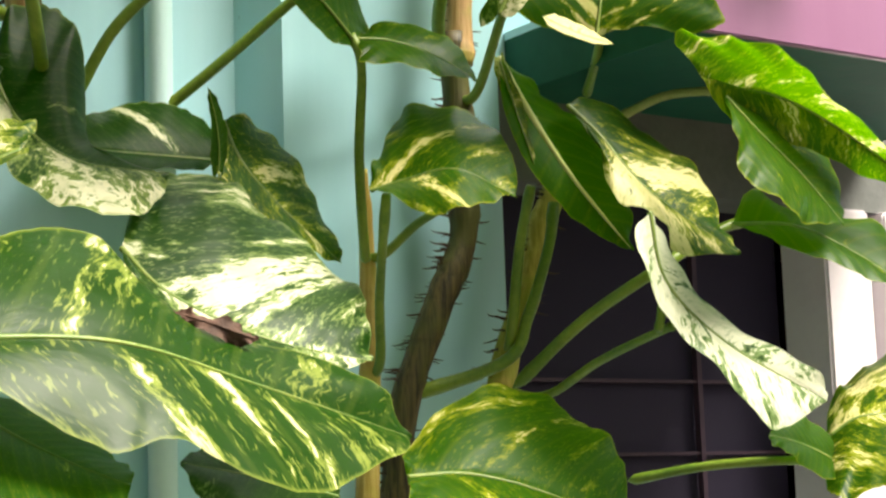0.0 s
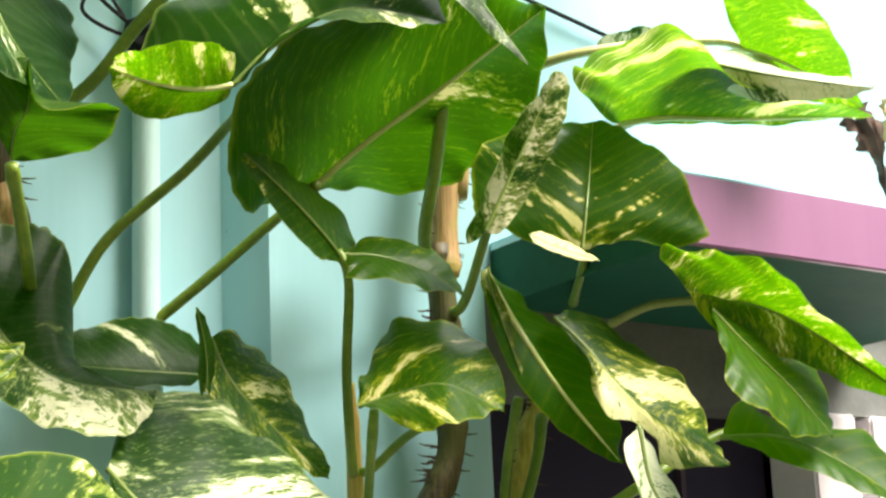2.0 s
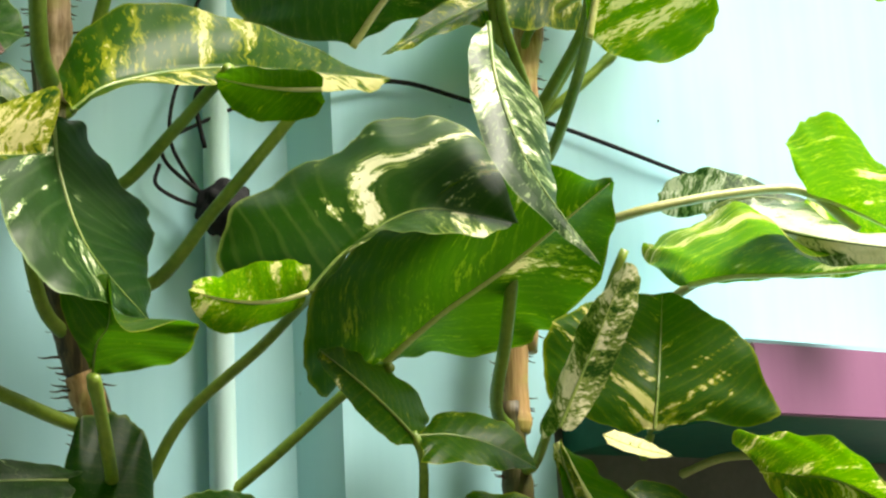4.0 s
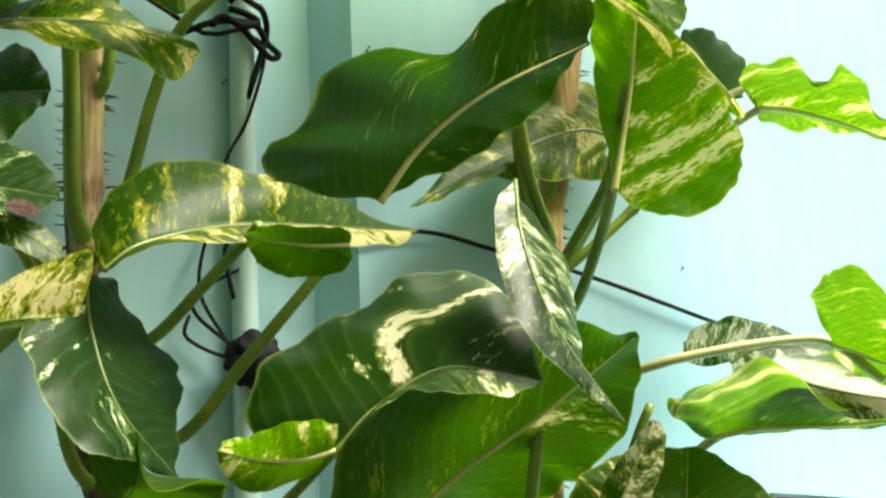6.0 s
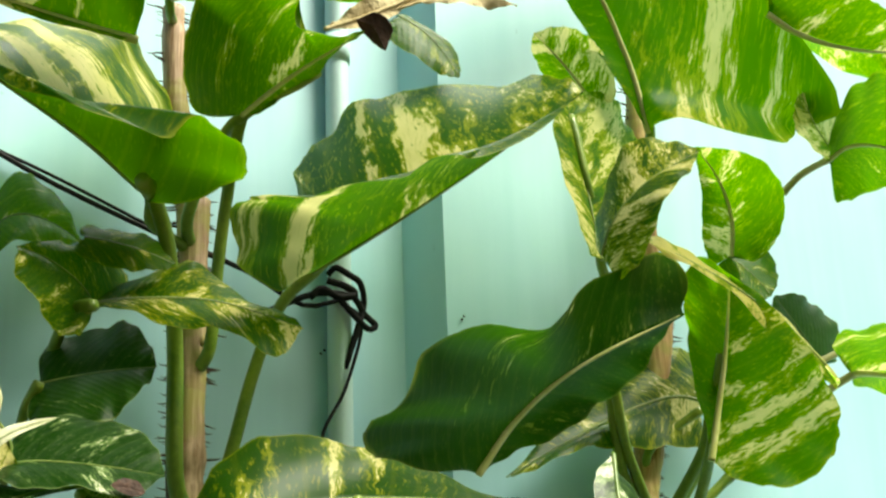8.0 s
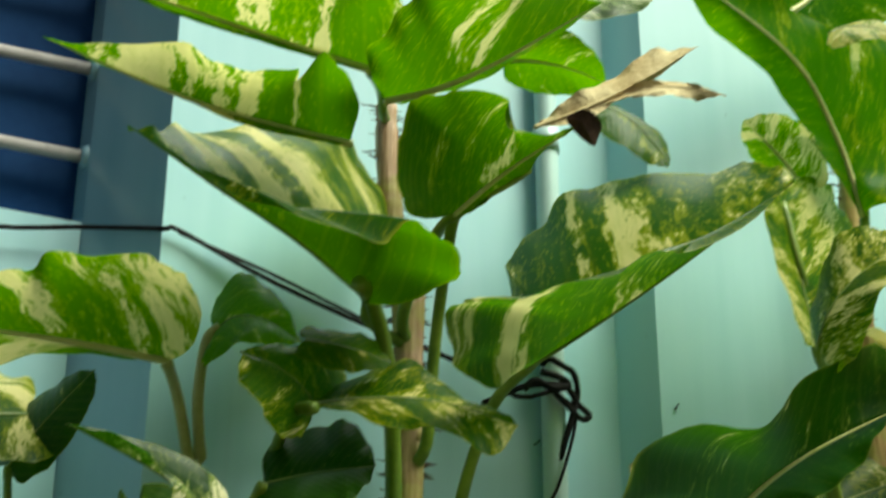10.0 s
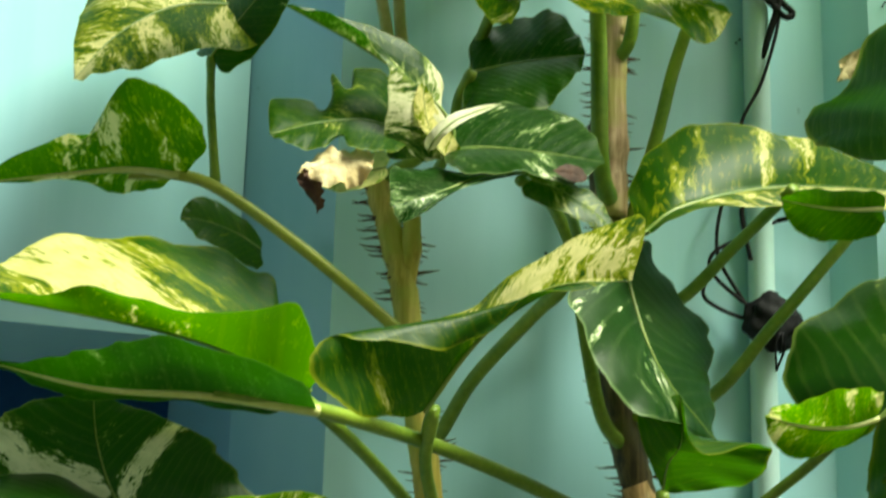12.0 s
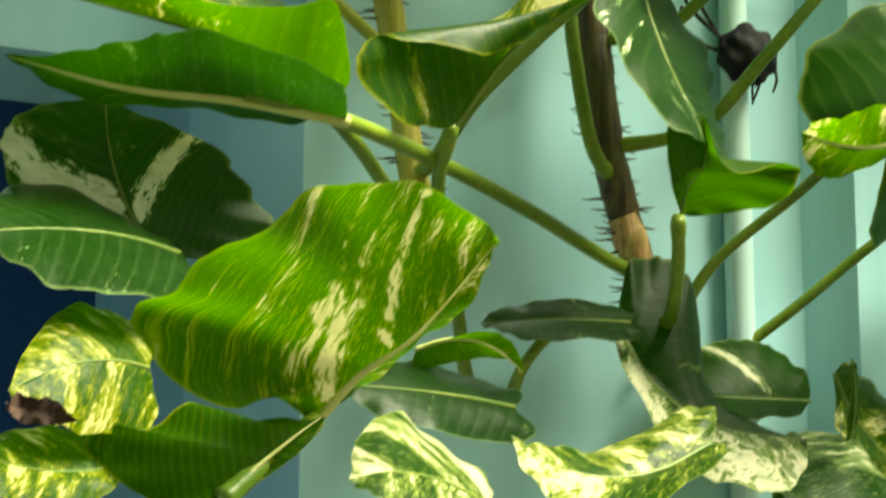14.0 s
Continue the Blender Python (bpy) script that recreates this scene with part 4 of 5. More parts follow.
blade("low", [(-0.506, -0.270, 1.632), (-0.465, -0.300, 1.698), (-0.417, -0.340, 1.740), (-0.341, -0.360, 1.752)],
      [(-0.562, -0.310, 1.617), (-0.633, -0.350, 1.641), (-0.608, -0.350, 1.670), (-0.544, -0.340, 1.681), (-0.477, -0.330, 1.688), (-0.421, -0.350, 1.733)],
      [(-0.536, -0.230, 1.673), (-0.515, -0.230, 1.715), (-0.465, -0.270, 1.736), (-0.409, -0.310, 1.777), (-0.335, -0.360, 1.816)], .2, 0.28, 438, side=3.5)
blade("low", [(-0.604, -0.240, 1.648), (-0.659, -0.260, 1.663), (-0.745, -0.290, 1.677), (-0.935, -0.340, 1.684)],
      [(-0.608, -0.280, 1.666), (-0.642, -0.320, 1.703), (-0.701, -0.330, 1.693), (-0.762, -0.330, 1.690), (-0.819, -0.330, 1.699), (-0.873, -0.340, 1.687)],
      [(-0.615, -0.160, 1.717), (-0.629, -0.140, 1.775), (-0.680, -0.140, 1.806), (-0.763, -0.160, 1.788), (-0.851, -0.220, 1.767), (-0.897, -0.280, 1.719)], 0.12, 0.42, 841, side=3, bands=[(-1,0.45,0.2,0.22),(-1,0.05,0.1,-0.05),(1,0.5,0.2,0.1)])
blade("low", [(-0.601, -0.260, 1.627), (-0.702, -0.280, 1.628), (-0.801, -0.300, 1.622), (-0.893, -0.300, 1.636)],
      [(-0.647, -0.336, 1.642), (-0.751, -0.352, 1.657), (-0.809, -0.348, 1.649), (-0.842, -0.324, 1.638)],
      [(-0.642, -0.240, 1.627), (-0.726, -0.230, 1.628), (-0.832, -0.250, 1.626)], .12, .1, 582, under=True)
blade("low", [(-0.693, -0.420, 1.368), (-0.668, -0.440, 1.401), (-0.634, -0.460, 1.429), (-0.586, -0.490, 1.494)],
      [(-0.745, -0.456, 1.380), (-0.812, -0.491, 1.380), (-0.852, -0.527, 1.406), (-0.848, -0.562, 1.433), (-0.820, -0.598, 1.466), (-0.777, -0.613, 1.487), (-0.698, -0.589, 1.501), (-0.619, -0.524, 1.502)],
      [(-0.644, -0.388, 1.395), (-0.621, -0.416, 1.422), (-0.599, -0.444, 1.441), (-0.587, -0.472, 1.474)], 0.45, 0.42, 575, bands=[(1,0.35,0.022,0.2),(1,0.1,0.03,0.08),(1,-0.1,0.03,0.08)], under=True)
blade("low", [(-0.779, -0.460, 1.310), (-0.754, -0.460, 1.332), (-0.726, -0.460, 1.354), (-0.706, -0.460, 1.368)],
      [(-0.818, -0.420, 1.314), (-0.847, -0.400, 1.344), (-0.846, -0.400, 1.362), (-0.816, -0.410, 1.356), (-0.784, -0.420, 1.380), (-0.759, -0.430, 1.368), (-0.730, -0.450, 1.365)],
      [(-0.742, -0.460, 1.329), (-0.718, -0.460, 1.348), (-0.704, -0.460, 1.366)], .1, .4, 616, under=True)
blade("low", [(-0.693, 0.000, 1.914), (-0.746, -0.020, 1.907), (-0.811, -0.050, 1.885), (-0.908, -0.080, 1.852)],
      [(-0.676, -0.043, 1.928), (-0.696, -0.096, 1.942), (-0.744, -0.129, 1.961), (-0.781, -0.141, 1.949), (-0.803, -0.134, 1.908), (-0.842, -0.117, 1.893)],
      [(-0.718, 0.040, 1.906), (-0.758, 0.000, 1.886), (-0.809, -0.040, 1.880)], .35, .4, 331, bands=[(1,.45,.14,.12),(-1,.5,.2,.1),], under=True)
blade("left", [(-0.527, -0.100, 2.162), (-0.614, -0.140, 2.148), (-0.708, -0.170, 2.135), (-0.878, -0.220, 2.107)],
      [(-0.509, -0.160, 2.162), (-0.529, -0.220, 2.191), (-0.582, -0.260, 2.206), (-0.683, -0.280, 2.177), (-0.708, -0.280, 2.154), (-0.757, -0.280, 2.148), (-0.805, -0.250, 2.138)],
      [(-0.553, -0.090, 2.166), (-0.632, -0.080, 2.160), (-0.710, -0.090, 2.128), (-0.782, -0.120, 2.103), (-0.832, -0.160, 2.098)], 0.52, 0.6, 951, bands=[(1,0.08,0.03,0.09),(1,0.4,0.06,0.12),(1,0.62,0.05,0.13),(1,0.26,0.04,-0.08),(-1,0.4,0.25,0.08)], under=True, lean=0.9)
blade("left", [(-0.392, -0.150, 2.109), (-0.327, -0.160, 2.125), (-0.242, -0.180, 2.129), (-0.154, -0.210, 2.102)],
      [(-0.356, -0.130, 2.133), (-0.289, -0.110, 2.190), (-0.248, -0.110, 2.204), (-0.204, -0.140, 2.164), (-0.167, -0.180, 2.131)],
      [(-0.347, -0.180, 2.099), (-0.300, -0.210, 2.079), (-0.246, -0.220, 2.077), (-0.187, -0.220, 2.062)], .5, 0.5, 867, matt=True)
blade("low", [(-0.478, -0.220, 1.900), (-0.440, -0.230, 1.906), (-0.383, -0.250, 1.902), (-0.329, -0.270, 1.893)],
      [(-0.459, -0.200, 1.942), (-0.401, -0.190, 1.969), (-0.349, -0.200, 1.970), (-0.327, -0.240, 1.926)],
      [(-0.481, -0.260, 1.869), (-0.426, -0.280, 1.867), (-0.372, -0.290, 1.862)], 0.16, 0.06, 208, bands=[(1,.42,.1,.07),(-1,.4,.1,.07),], matt=True)
blade("low", [(-0.499, -0.200, 1.912), (-0.549, -0.210, 1.924), (-0.602, -0.220, 1.912), (-0.655, -0.240, 1.886)],
      [(-0.489, -0.170, 1.959), (-0.535, -0.160, 1.997), (-0.575, -0.160, 1.992), (-0.586, -0.180, 1.945), (-0.644, -0.200, 1.940)],
      [(-0.539, -0.250, 1.884), (-0.594, -0.250, 1.877), (-0.637, -0.250, 1.875)], 0.26, 0.18, 858, torn=[(1, 0.45, 0.035, 0.5), (1, 0.68, 0.03, 0.4), (-1, 0.5, 0.04, 0.4)], matt=True)
blade("low", [(-0.400, -0.240, 1.883), (-0.448, -0.250, 1.869), (-0.501, -0.270, 1.840), (-0.548, -0.280, 1.819)],
      [(-0.436, -0.220, 1.885), (-0.494, -0.220, 1.878), (-0.528, -0.220, 1.878)],
      [(-0.482, -0.280, 1.842), (-0.515, -0.280, 1.816), (-0.536, -0.280, 1.805)], 0.4, .0, 176, matt=True)
blade("left", [(-0.326, -0.150, 2.262), (-0.411, -0.190, 2.289), (-0.520, -0.230, 2.316), (-0.624, -0.260, 2.351)],
      [(-0.309, -0.190, 2.224), (-0.253, -0.250, 2.236), (-0.259, -0.290, 2.265), (-0.317, -0.310, 2.270), (-0.361, -0.310, 2.236), (-0.437, -0.290, 2.275), (-0.503, -0.260, 2.291)],
      [(-0.230, -0.050, 2.374), (-0.235, -0.040, 2.425), (-0.298, -0.030, 2.526), (-0.420, -0.080, 2.493), (-0.536, -0.150, 2.436), (-0.592, -0.230, 2.363)], 0.14, 0.45, 369, side=4, bands=[(-1,0.02,0.07,0.2),(-1,0.32,0.06,0.2),(-1,0.55,0.06,0.18),(-1,0.17,0.03,-0.2),(-1,0.44,0.035,-0.2),(1,0.5,0.15,0.06)])
blade("left", [(-0.355, -0.200, 2.421), (-0.449, -0.230, 2.405), (-0.570, -0.280, 2.386), (-0.730, -0.330, 2.390)],
      [(-0.375, -0.277, 2.431), (-0.428, -0.334, 2.447), (-0.481, -0.351, 2.395), (-0.541, -0.349, 2.391), (-0.584, -0.346, 2.410), (-0.656, -0.333, 2.395)],
      [(-0.394, -0.225, 2.400), (-0.480, -0.250, 2.385), (-0.602, -0.285, 2.386)], 0.28, 0.6, 890, bands=[(1,0.72,0.25,0.24),(1,0.38,0.03,0.18),(1,0.2,0.025,0.14),(1,-0.1,0.1,-0.08),(-1,0.6,0.2,0.2)], under=True, torn=[(1, 0.36, 0.02, 0.25)])
blade("left", [(-0.333, -0.200, 2.527), (-0.411, -0.220, 2.520), (-0.529, -0.260, 2.507), (-0.688, -0.320, 2.481)],
      [(-0.324, -0.284, 2.561), (-0.379, -0.339, 2.558), (-0.413, -0.353, 2.523), (-0.510, -0.367, 2.507), (-0.592, -0.351, 2.496), (-0.651, -0.326, 2.491)],
      [(-0.383, -0.220, 2.511), (-0.484, -0.240, 2.504), (-0.610, -0.280, 2.491)], 0.4, 0.6, 601, bands=[(1,0.45,0.06,0.18),(1,0.18,0.03,0.2)], under=True)
blade("left", [(-0.323, -0.220, 2.474), (-0.264, -0.240, 2.494), (-0.192, -0.260, 2.539), (-0.069, -0.290, 2.636)],
      [(-0.365, -0.283, 2.482), (-0.357, -0.337, 2.512), (-0.324, -0.370, 2.538), (-0.250, -0.373, 2.550), (-0.178, -0.357, 2.586)],
      [(-0.282, -0.215, 2.487), (-0.212, -0.220, 2.526), (-0.133, -0.245, 2.583)], 0.34, 0.6, 854, bands=[(1,0.37,0.03,0.22),(1,0.2,0.03,0.09)], under=True)
blade("left", [(-0.227, -0.200, 2.355), (-0.191, -0.220, 2.391), (-0.149, -0.240, 2.428), (-0.094, -0.260, 2.470)],
      [(-0.302, -0.255, 2.311), (-0.335, -0.290, 2.347), (-0.331, -0.325, 2.393), (-0.297, -0.340, 2.426), (-0.219, -0.325, 2.447), (-0.201, -0.300, 2.422), (-0.155, -0.285, 2.433)],
      [(-0.192, -0.190, 2.376), (-0.145, -0.200, 2.419), (-0.114, -0.230, 2.457)], 0.36, 0.5, 965, bands=[(1,0.42,0.07,0.15),(1,0.25,0.04,0.06)], under=True)
blade("left", [(-0.120, -0.160, 2.195), (-0.057, -0.190, 2.240), (0.046, -0.230, 2.322), (0.200, -0.270, 2.456)],
      [(-0.184, -0.200, 2.144), (-0.260, -0.260, 2.150), (-0.286, -0.320, 2.179), (-0.247, -0.330, 2.176), (-0.181, -0.330, 2.206), (-0.098, -0.330, 2.257), (-0.013, -0.320, 2.292), (0.036, -0.300, 2.307)],
      [(-0.081, -0.040, 2.360), (-0.082, -0.030, 2.412), (-0.026, -0.030, 2.476), (0.051, -0.060, 2.524), (0.178, -0.140, 2.548), (0.196, -0.230, 2.493)], 0.42, 0.45, 922, side=1.3, bands=[(-1,0.26,0.025,0.15),(-1,0.4,0.035,0.15),(1,-0.08,0.05,0.13)], lean=0.35)
blade("right", [(0.364, -0.180, 2.483), (0.312, -0.210, 2.580), (0.225, -0.250, 2.658), (0.037, -0.300, 2.712)],
      [(0.306, -0.208, 2.520), (0.255, -0.216, 2.579), (0.197, -0.224, 2.645), (0.099, -0.252, 2.677)],
      [(0.370, -0.234, 2.479), (0.557, -0.229, 2.495), (0.665, -0.223, 2.590), (0.497, -0.237, 2.735), (0.301, -0.251, 2.722), (0.157, -0.276, 2.739)], 0.42, 0.75, 186, under=True)
blade("right", [(0.464, -0.260, 1.718), (0.518, -0.280, 1.727), (0.606, -0.310, 1.730), (0.782, -0.360, 1.745)],
      [(0.351, -0.329, 1.712), (0.310, -0.377, 1.723), (0.321, -0.426, 1.740), (0.399, -0.444, 1.749), (0.464, -0.433, 1.733), (0.596, -0.401, 1.728)],
      [(0.509, -0.270, 1.723), (0.597, -0.290, 1.727), (0.698, -0.320, 1.737)], 0.42, 0.6, 443, under=True, bands=[(1,0.55,0.15,0.12)])
blade("right", [(0.438, -0.400, 1.476), (0.511, -0.410, 1.475), (0.569, -0.440, 1.441), (0.665, -0.480, 1.368)],
      [(0.345, -0.440, 1.509), (0.412, -0.450, 1.521), (0.488, -0.460, 1.498), (0.545, -0.480, 1.452)],
      [(0.398, -0.420, 1.479), (0.467, -0.410, 1.434), (0.551, -0.430, 1.411), (0.621, -0.450, 1.385)], 0.45, 0.5, 702)
blade("right", [(0.432, -0.420, 1.464), (0.463, -0.430, 1.430), (0.514, -0.440, 1.385), (0.550, -0.460, 1.332)],
      [(0.487, -0.400, 1.462), (0.542, -0.400, 1.437), (0.577, -0.410, 1.418), (0.581, -0.430, 1.368)],
      [(0.402, -0.460, 1.407), (0.393, -0.490, 1.361), (0.433, -0.500, 1.332), (0.492, -0.480, 1.327)], 0.2, 0.55, 805)
blade("right", [(0.449, -0.400, 1.335), (0.513, -0.420, 1.335), (0.574, -0.440, 1.311), (0.644, -0.480, 1.256)],
      [(0.499, -0.380, 1.376), (0.576, -0.400, 1.348), (0.657, -0.420, 1.343)],
      [(0.486, -0.430, 1.314), (0.534, -0.460, 1.289), (0.577, -0.480, 1.271)], .05, .6, 800)
blade("left", [(-0.145, -0.250, 2.464), (-0.082, -0.260, 2.499), (-0.008, -0.270, 2.551), (0.068, -0.280, 2.613)],
      [(-0.112, -0.260, 2.499), (-0.049, -0.260, 2.549), (0.016, -0.260, 2.604)],
      [(-0.090, -0.260, 2.477), (-0.043, -0.260, 2.516), (0.022, -0.260, 2.572)], 0, 0, 301, wave=.15, material=DRY, label="dry curled leaf tip")
blade("left", [(-0.063, -0.260, 2.507), (0.009, -0.267, 2.545), (0.061, -0.273, 2.555), (0.104, -0.280, 2.550)],
      [(-0.016, -0.270, 2.545), (0.048, -0.270, 2.562)],
      [(-0.009, -0.270, 2.529), (0.062, -0.270, 2.541)], 0, 0, 694, wave=.15, material=DRY, label="dry curled leaf tip")
blade("left", [(-0.114, -0.270, 2.474), (-0.092, -0.270, 2.470), (-0.076, -0.270, 2.442)],
      [(-0.092, -0.280, 2.484), (-0.072, -0.280, 2.470)],
      [(-0.102, -0.260, 2.468), (-0.082, -0.260, 2.452)], 0, 0, 616, material=DRY_DARK, label="dead brown leaf scrap")
blade("low", [(-0.553, -0.240, 1.880), (-0.592, -0.245, 1.867), (-0.629, -0.250, 1.849)],
      [(-0.580, -0.240, 1.883), (-0.612, -0.240, 1.870)],
      [(-0.566, -0.250, 1.849), (-0.608, -0.250, 1.836)], 0, 0, 185, wave=.35, material=DRY, label="dry cream leaf margin")
blade("low", [(-0.624, -0.255, 1.853), (-0.612, -0.252, 1.834), (-0.608, -0.250, 1.812)],
      [(-0.620, -0.260, 1.844), (-0.604, -0.260, 1.828)],
      [(-0.629, -0.250, 1.841), (-0.613, -0.250, 1.823)], 0, 0, 857, wave=.35, material=DRY_DARK, label="dead brown leaf scrap")
blade("right", [(0.039, -0.100, 2.095), (0.056, -0.100, 2.115), (0.094, -0.100, 2.133)],
      [(0.049, -0.100, 2.126), (0.085, -0.100, 2.144)],
      [(0.062, -0.100, 2.103)], 0, 0, 504, wave=.3, material=DRY, label="dry curled cream leaf scrap")
blade("right", [(0.056, -0.112, 2.111), (0.067, -0.116, 2.122), (0.076, -0.112, 2.125)],
      [(0.067, -0.112, 2.128)],
      [(0.066, -0.112, 2.116)], 0, 0, 505, wave=.3, material=DRY_DARK, label="brown hollow of the dry scrap")
blade("right", [(0.895, -0.200, 1.827), (0.923, -0.200, 1.812), (0.948, -0.200, 1.792), (0.962, -0.200, 1.762)],
      [(0.922, -0.200, 1.822), (0.946, -0.200, 1.806), (0.969, -0.200, 1.784)],
      [(0.909, -0.200, 1.804), (0.922, -0.200, 1.785), (0.945, -0.200, 1.768)], 0, 0, 395, wave=.35, material=DRY_DARK, label="dead brown leaf scrap")
blade("right", [(0.921, -0.210, 1.831), (0.953, -0.210, 1.790), (0.963, -0.210, 1.745), (0.972, -0.210, 1.685)],
      [(0.964, -0.200, 1.835), (0.984, -0.200, 1.790), (0.986, -0.200, 1.743)],
      [(0.931, -0.200, 1.806), (0.955, -0.200, 1.762), (0.965, -0.200, 1.732)], 0, 0, 594, wave=.35, material=DRY_DARK, label="dead brown leaf scrap")
blade("right", [(0.965, -0.220, 1.840), (0.971, -0.220, 1.798), (0.976, -0.220, 1.752), (0.971, -0.220, 1.696)],
      [(0.972, -0.220, 1.834), (0.979, -0.220, 1.791)],
      [(0.961, -0.220, 1.820), (0.966, -0.220, 1.774)], 0, 0, 894, wave=.2, material=DRY, label="dry beige leaf stalk")
blade("low", [(-0.392, -0.292, 1.870), (-0.373, -0.292, 1.870), (-0.356, -0.292, 1.867)],
      [(-0.378, -0.290, 1.879), (-0.363, -0.290, 1.877)],
      [(-0.380, -0.294, 1.863), (-0.365, -0.294, 1.861)], 0, 0, 673, material=DRY_DARK, label="brown rotted spot")
blade("low", [(-0.154, -0.340, 1.232), (-0.116, -0.345, 1.221), (-0.076, -0.350, 1.208)],
      [(-0.130, -0.340, 1.232), (-0.089, -0.340, 1.221)],
      [(-0.135, -0.345, 1.219), (-0.095, -0.345, 1.203)], 0, 0, 751, wave=.3, material=DRY_DARK, label="frayed brown tear")
blade("low", [(-0.914, -0.440, 1.371), (-0.895, -0.435, 1.368), (-0.864, -0.430, 1.362)],
      [(-0.904, -0.440, 1.377), (-0.882, -0.440, 1.373)],
      [(-0.906, -0.440, 1.360), (-0.882, -0.430, 1.359)], 0, 0, 341, wave=.3, material=DRY_DARK, label="purple-brown withered leaf scrap")
blade("low", [(-0.516, -0.290, 1.873), (-0.512, -0.300, 1.883), (-0.492, -0.300, 1.904), (-0.440, -0.280, 1.934)],
      [(-0.520, -0.290, 1.880), (-0.516, -0.300, 1.891), (-0.497, -0.300, 1.909), (-0.465, -0.290, 1.925)],
      [(-0.509, -0.290, 1.877), (-0.503, -0.300, 1.887), (-0.485, -0.300, 1.903), (-0.457, -0.290, 1.922)], 2, .1, 270)
leaf("mid", (-0.036, -0.200, 1.390), (-0.047, -0.220, 1.425), (-0.067, -0.240, 1.460), (-0.032, -0.210, 1.425), (-0.054, -0.220, 1.419), .1, .2, 229)
leaf("right", (0.279, -0.240, 1.524), (0.287, -0.255, 1.467), (0.296, -0.270, 1.410), (0.299, -0.250, 1.475), (0.287, -0.240, 1.470), .6, .5, 558)
leaf("right", (0.677, -0.300, 1.123), (0.738, -0.330, 1.144), (0.822, -0.360, 1.100), (0.879, -0.200, 1.226), (0.653, -0.400, 1.070), .55, .3, 135)
leaf("right", (0.670, -0.320, 1.088), (0.609, -0.330, 1.110), (0.541, -0.340, 1.122), (0.651, -0.300, 1.139), (0.569, -0.360, 1.090), .05, .5, 126)
leaf("low", (-0.341, -0.360, 1.148), (-0.292, -0.400, 1.111), (-0.238, -0.440, 1.082), (-0.234, -0.340, 1.129), (-0.331, -0.500, 1.030), .15, .3, 849)
leaf("low", (0.090, -0.200, 1.071), (0.015, -0.200, 1.089), (-0.081, -0.200, 1.107), (0.024, -0.150, 1.124), (-0.031, -0.260, 1.036), .15, .1, 237)
leaf("right", (0.162, -0.400, 1.521), (0.196, -0.420, 1.600), (0.231, -0.440, 1.684), (0.227, -0.440, 1.616), (0.199, -0.380, 1.608), .75, 0.15, 493)
leaf("right", (0.176, -0.450, 1.508), (0.207, -0.455, 1.497), (0.252, -0.460, 1.488), (0.219, -0.450, 1.506), (0.198, -0.460, 1.490), 1.2, 0.3, 528, lobe=.02)
leaf("left", (-0.073, -0.330, 1.654), (-0.135, -0.340, 1.638), (-0.205, -0.350, 1.642), (-0.165, -0.390, 1.658), (-0.144, -0.320, 1.612), .5, .6, 200, under=True)
leaf("right", (0.506, -0.300, 2.132), (0.360, -0.330, 2.193), (0.181, -0.360, 2.218), (0.403, -0.300, 2.211), (0.351, -0.340, 2.171), .9, .8, 915)
leaf("left", (0.001, -0.240, 1.897), (-0.064, -0.250, 1.886), (-0.131, -0.260, 1.884), (-0.092, -0.280, 1.894), (-0.056, -0.220, 1.859), .15, .4, 607, under=True)
leaf("low", (-0.745, -0.200, 1.516), (-0.779, -0.210, 1.570), (-0.794, -0.220, 1.632), (-0.879, -0.240, 1.574), (-0.650, -0.180, 1.577), 0.05, 0.12, 515, bands=[(1,0.36,0.15,0.32),(-1,0.25,0.12,0.32)])
leaf("low", (-0.749, -0.280, 1.503), (-0.832, -0.310, 1.509), (-0.929, -0.340, 1.494), (-0.843, -0.220, 1.558), (-0.835, -0.400, 1.450), .08, .05, 511)
leaf("low", (-0.802, -0.380, 1.404), (-0.853, -0.400, 1.404), (-0.908, -0.420, 1.381), (-0.843, -0.360, 1.448), (-0.857, -0.420, 1.356), .5, .5, 268)
leaf("low", (-0.835, -0.400, 1.333), (-0.889, -0.420, 1.331), (-0.937, -0.440, 1.343), (-0.880, -0.380, 1.359), (-0.893, -0.440, 1.306), .55, .5, 435)
leaf("low", (-0.522, -0.360, 1.311), (-0.597, -0.390, 1.334), (-0.668, -0.420, 1.328), (-0.575, -0.320, 1.380), (-0.600, -0.420, 1.297), .6, 0.15, 951)
leaf("low", (-0.274, -0.300, 1.370), (-0.377, -0.300, 1.339), (-0.472, -0.300, 1.372), (-0.351, -0.260, 1.370), (-0.405, -0.360, 1.303), .55, 0.2, 681)
leaf("low", (-0.225, -0.100, 1.500), (-0.321, -0.120, 1.495), (-0.414, -0.140, 1.484), (-0.309, -0.100, 1.517), (-0.345, -0.160, 1.470), .2, .05, 224)
leaf("low", (-0.499, -0.180, 1.452), (-0.446, -0.190, 1.461), (-0.402, -0.200, 1.433), (-0.446, -0.200, 1.469), (-0.435, -0.180, 1.448), .3, .7, 893, under=True)
leaf("low", (-0.400, -0.180, 1.405), (-0.495, -0.200, 1.413), (-0.591, -0.220, 1.414), (-0.481, -0.160, 1.441), (-0.489, -0.220, 1.376), .05, .0, 145)
leaf("low", (-0.581, 0.100, 1.872), (-0.628, 0.090, 1.890), (-0.677, 0.080, 1.892), (-0.633, 0.100, 1.922), (-0.639, 0.060, 1.857), .2, .3, 959)
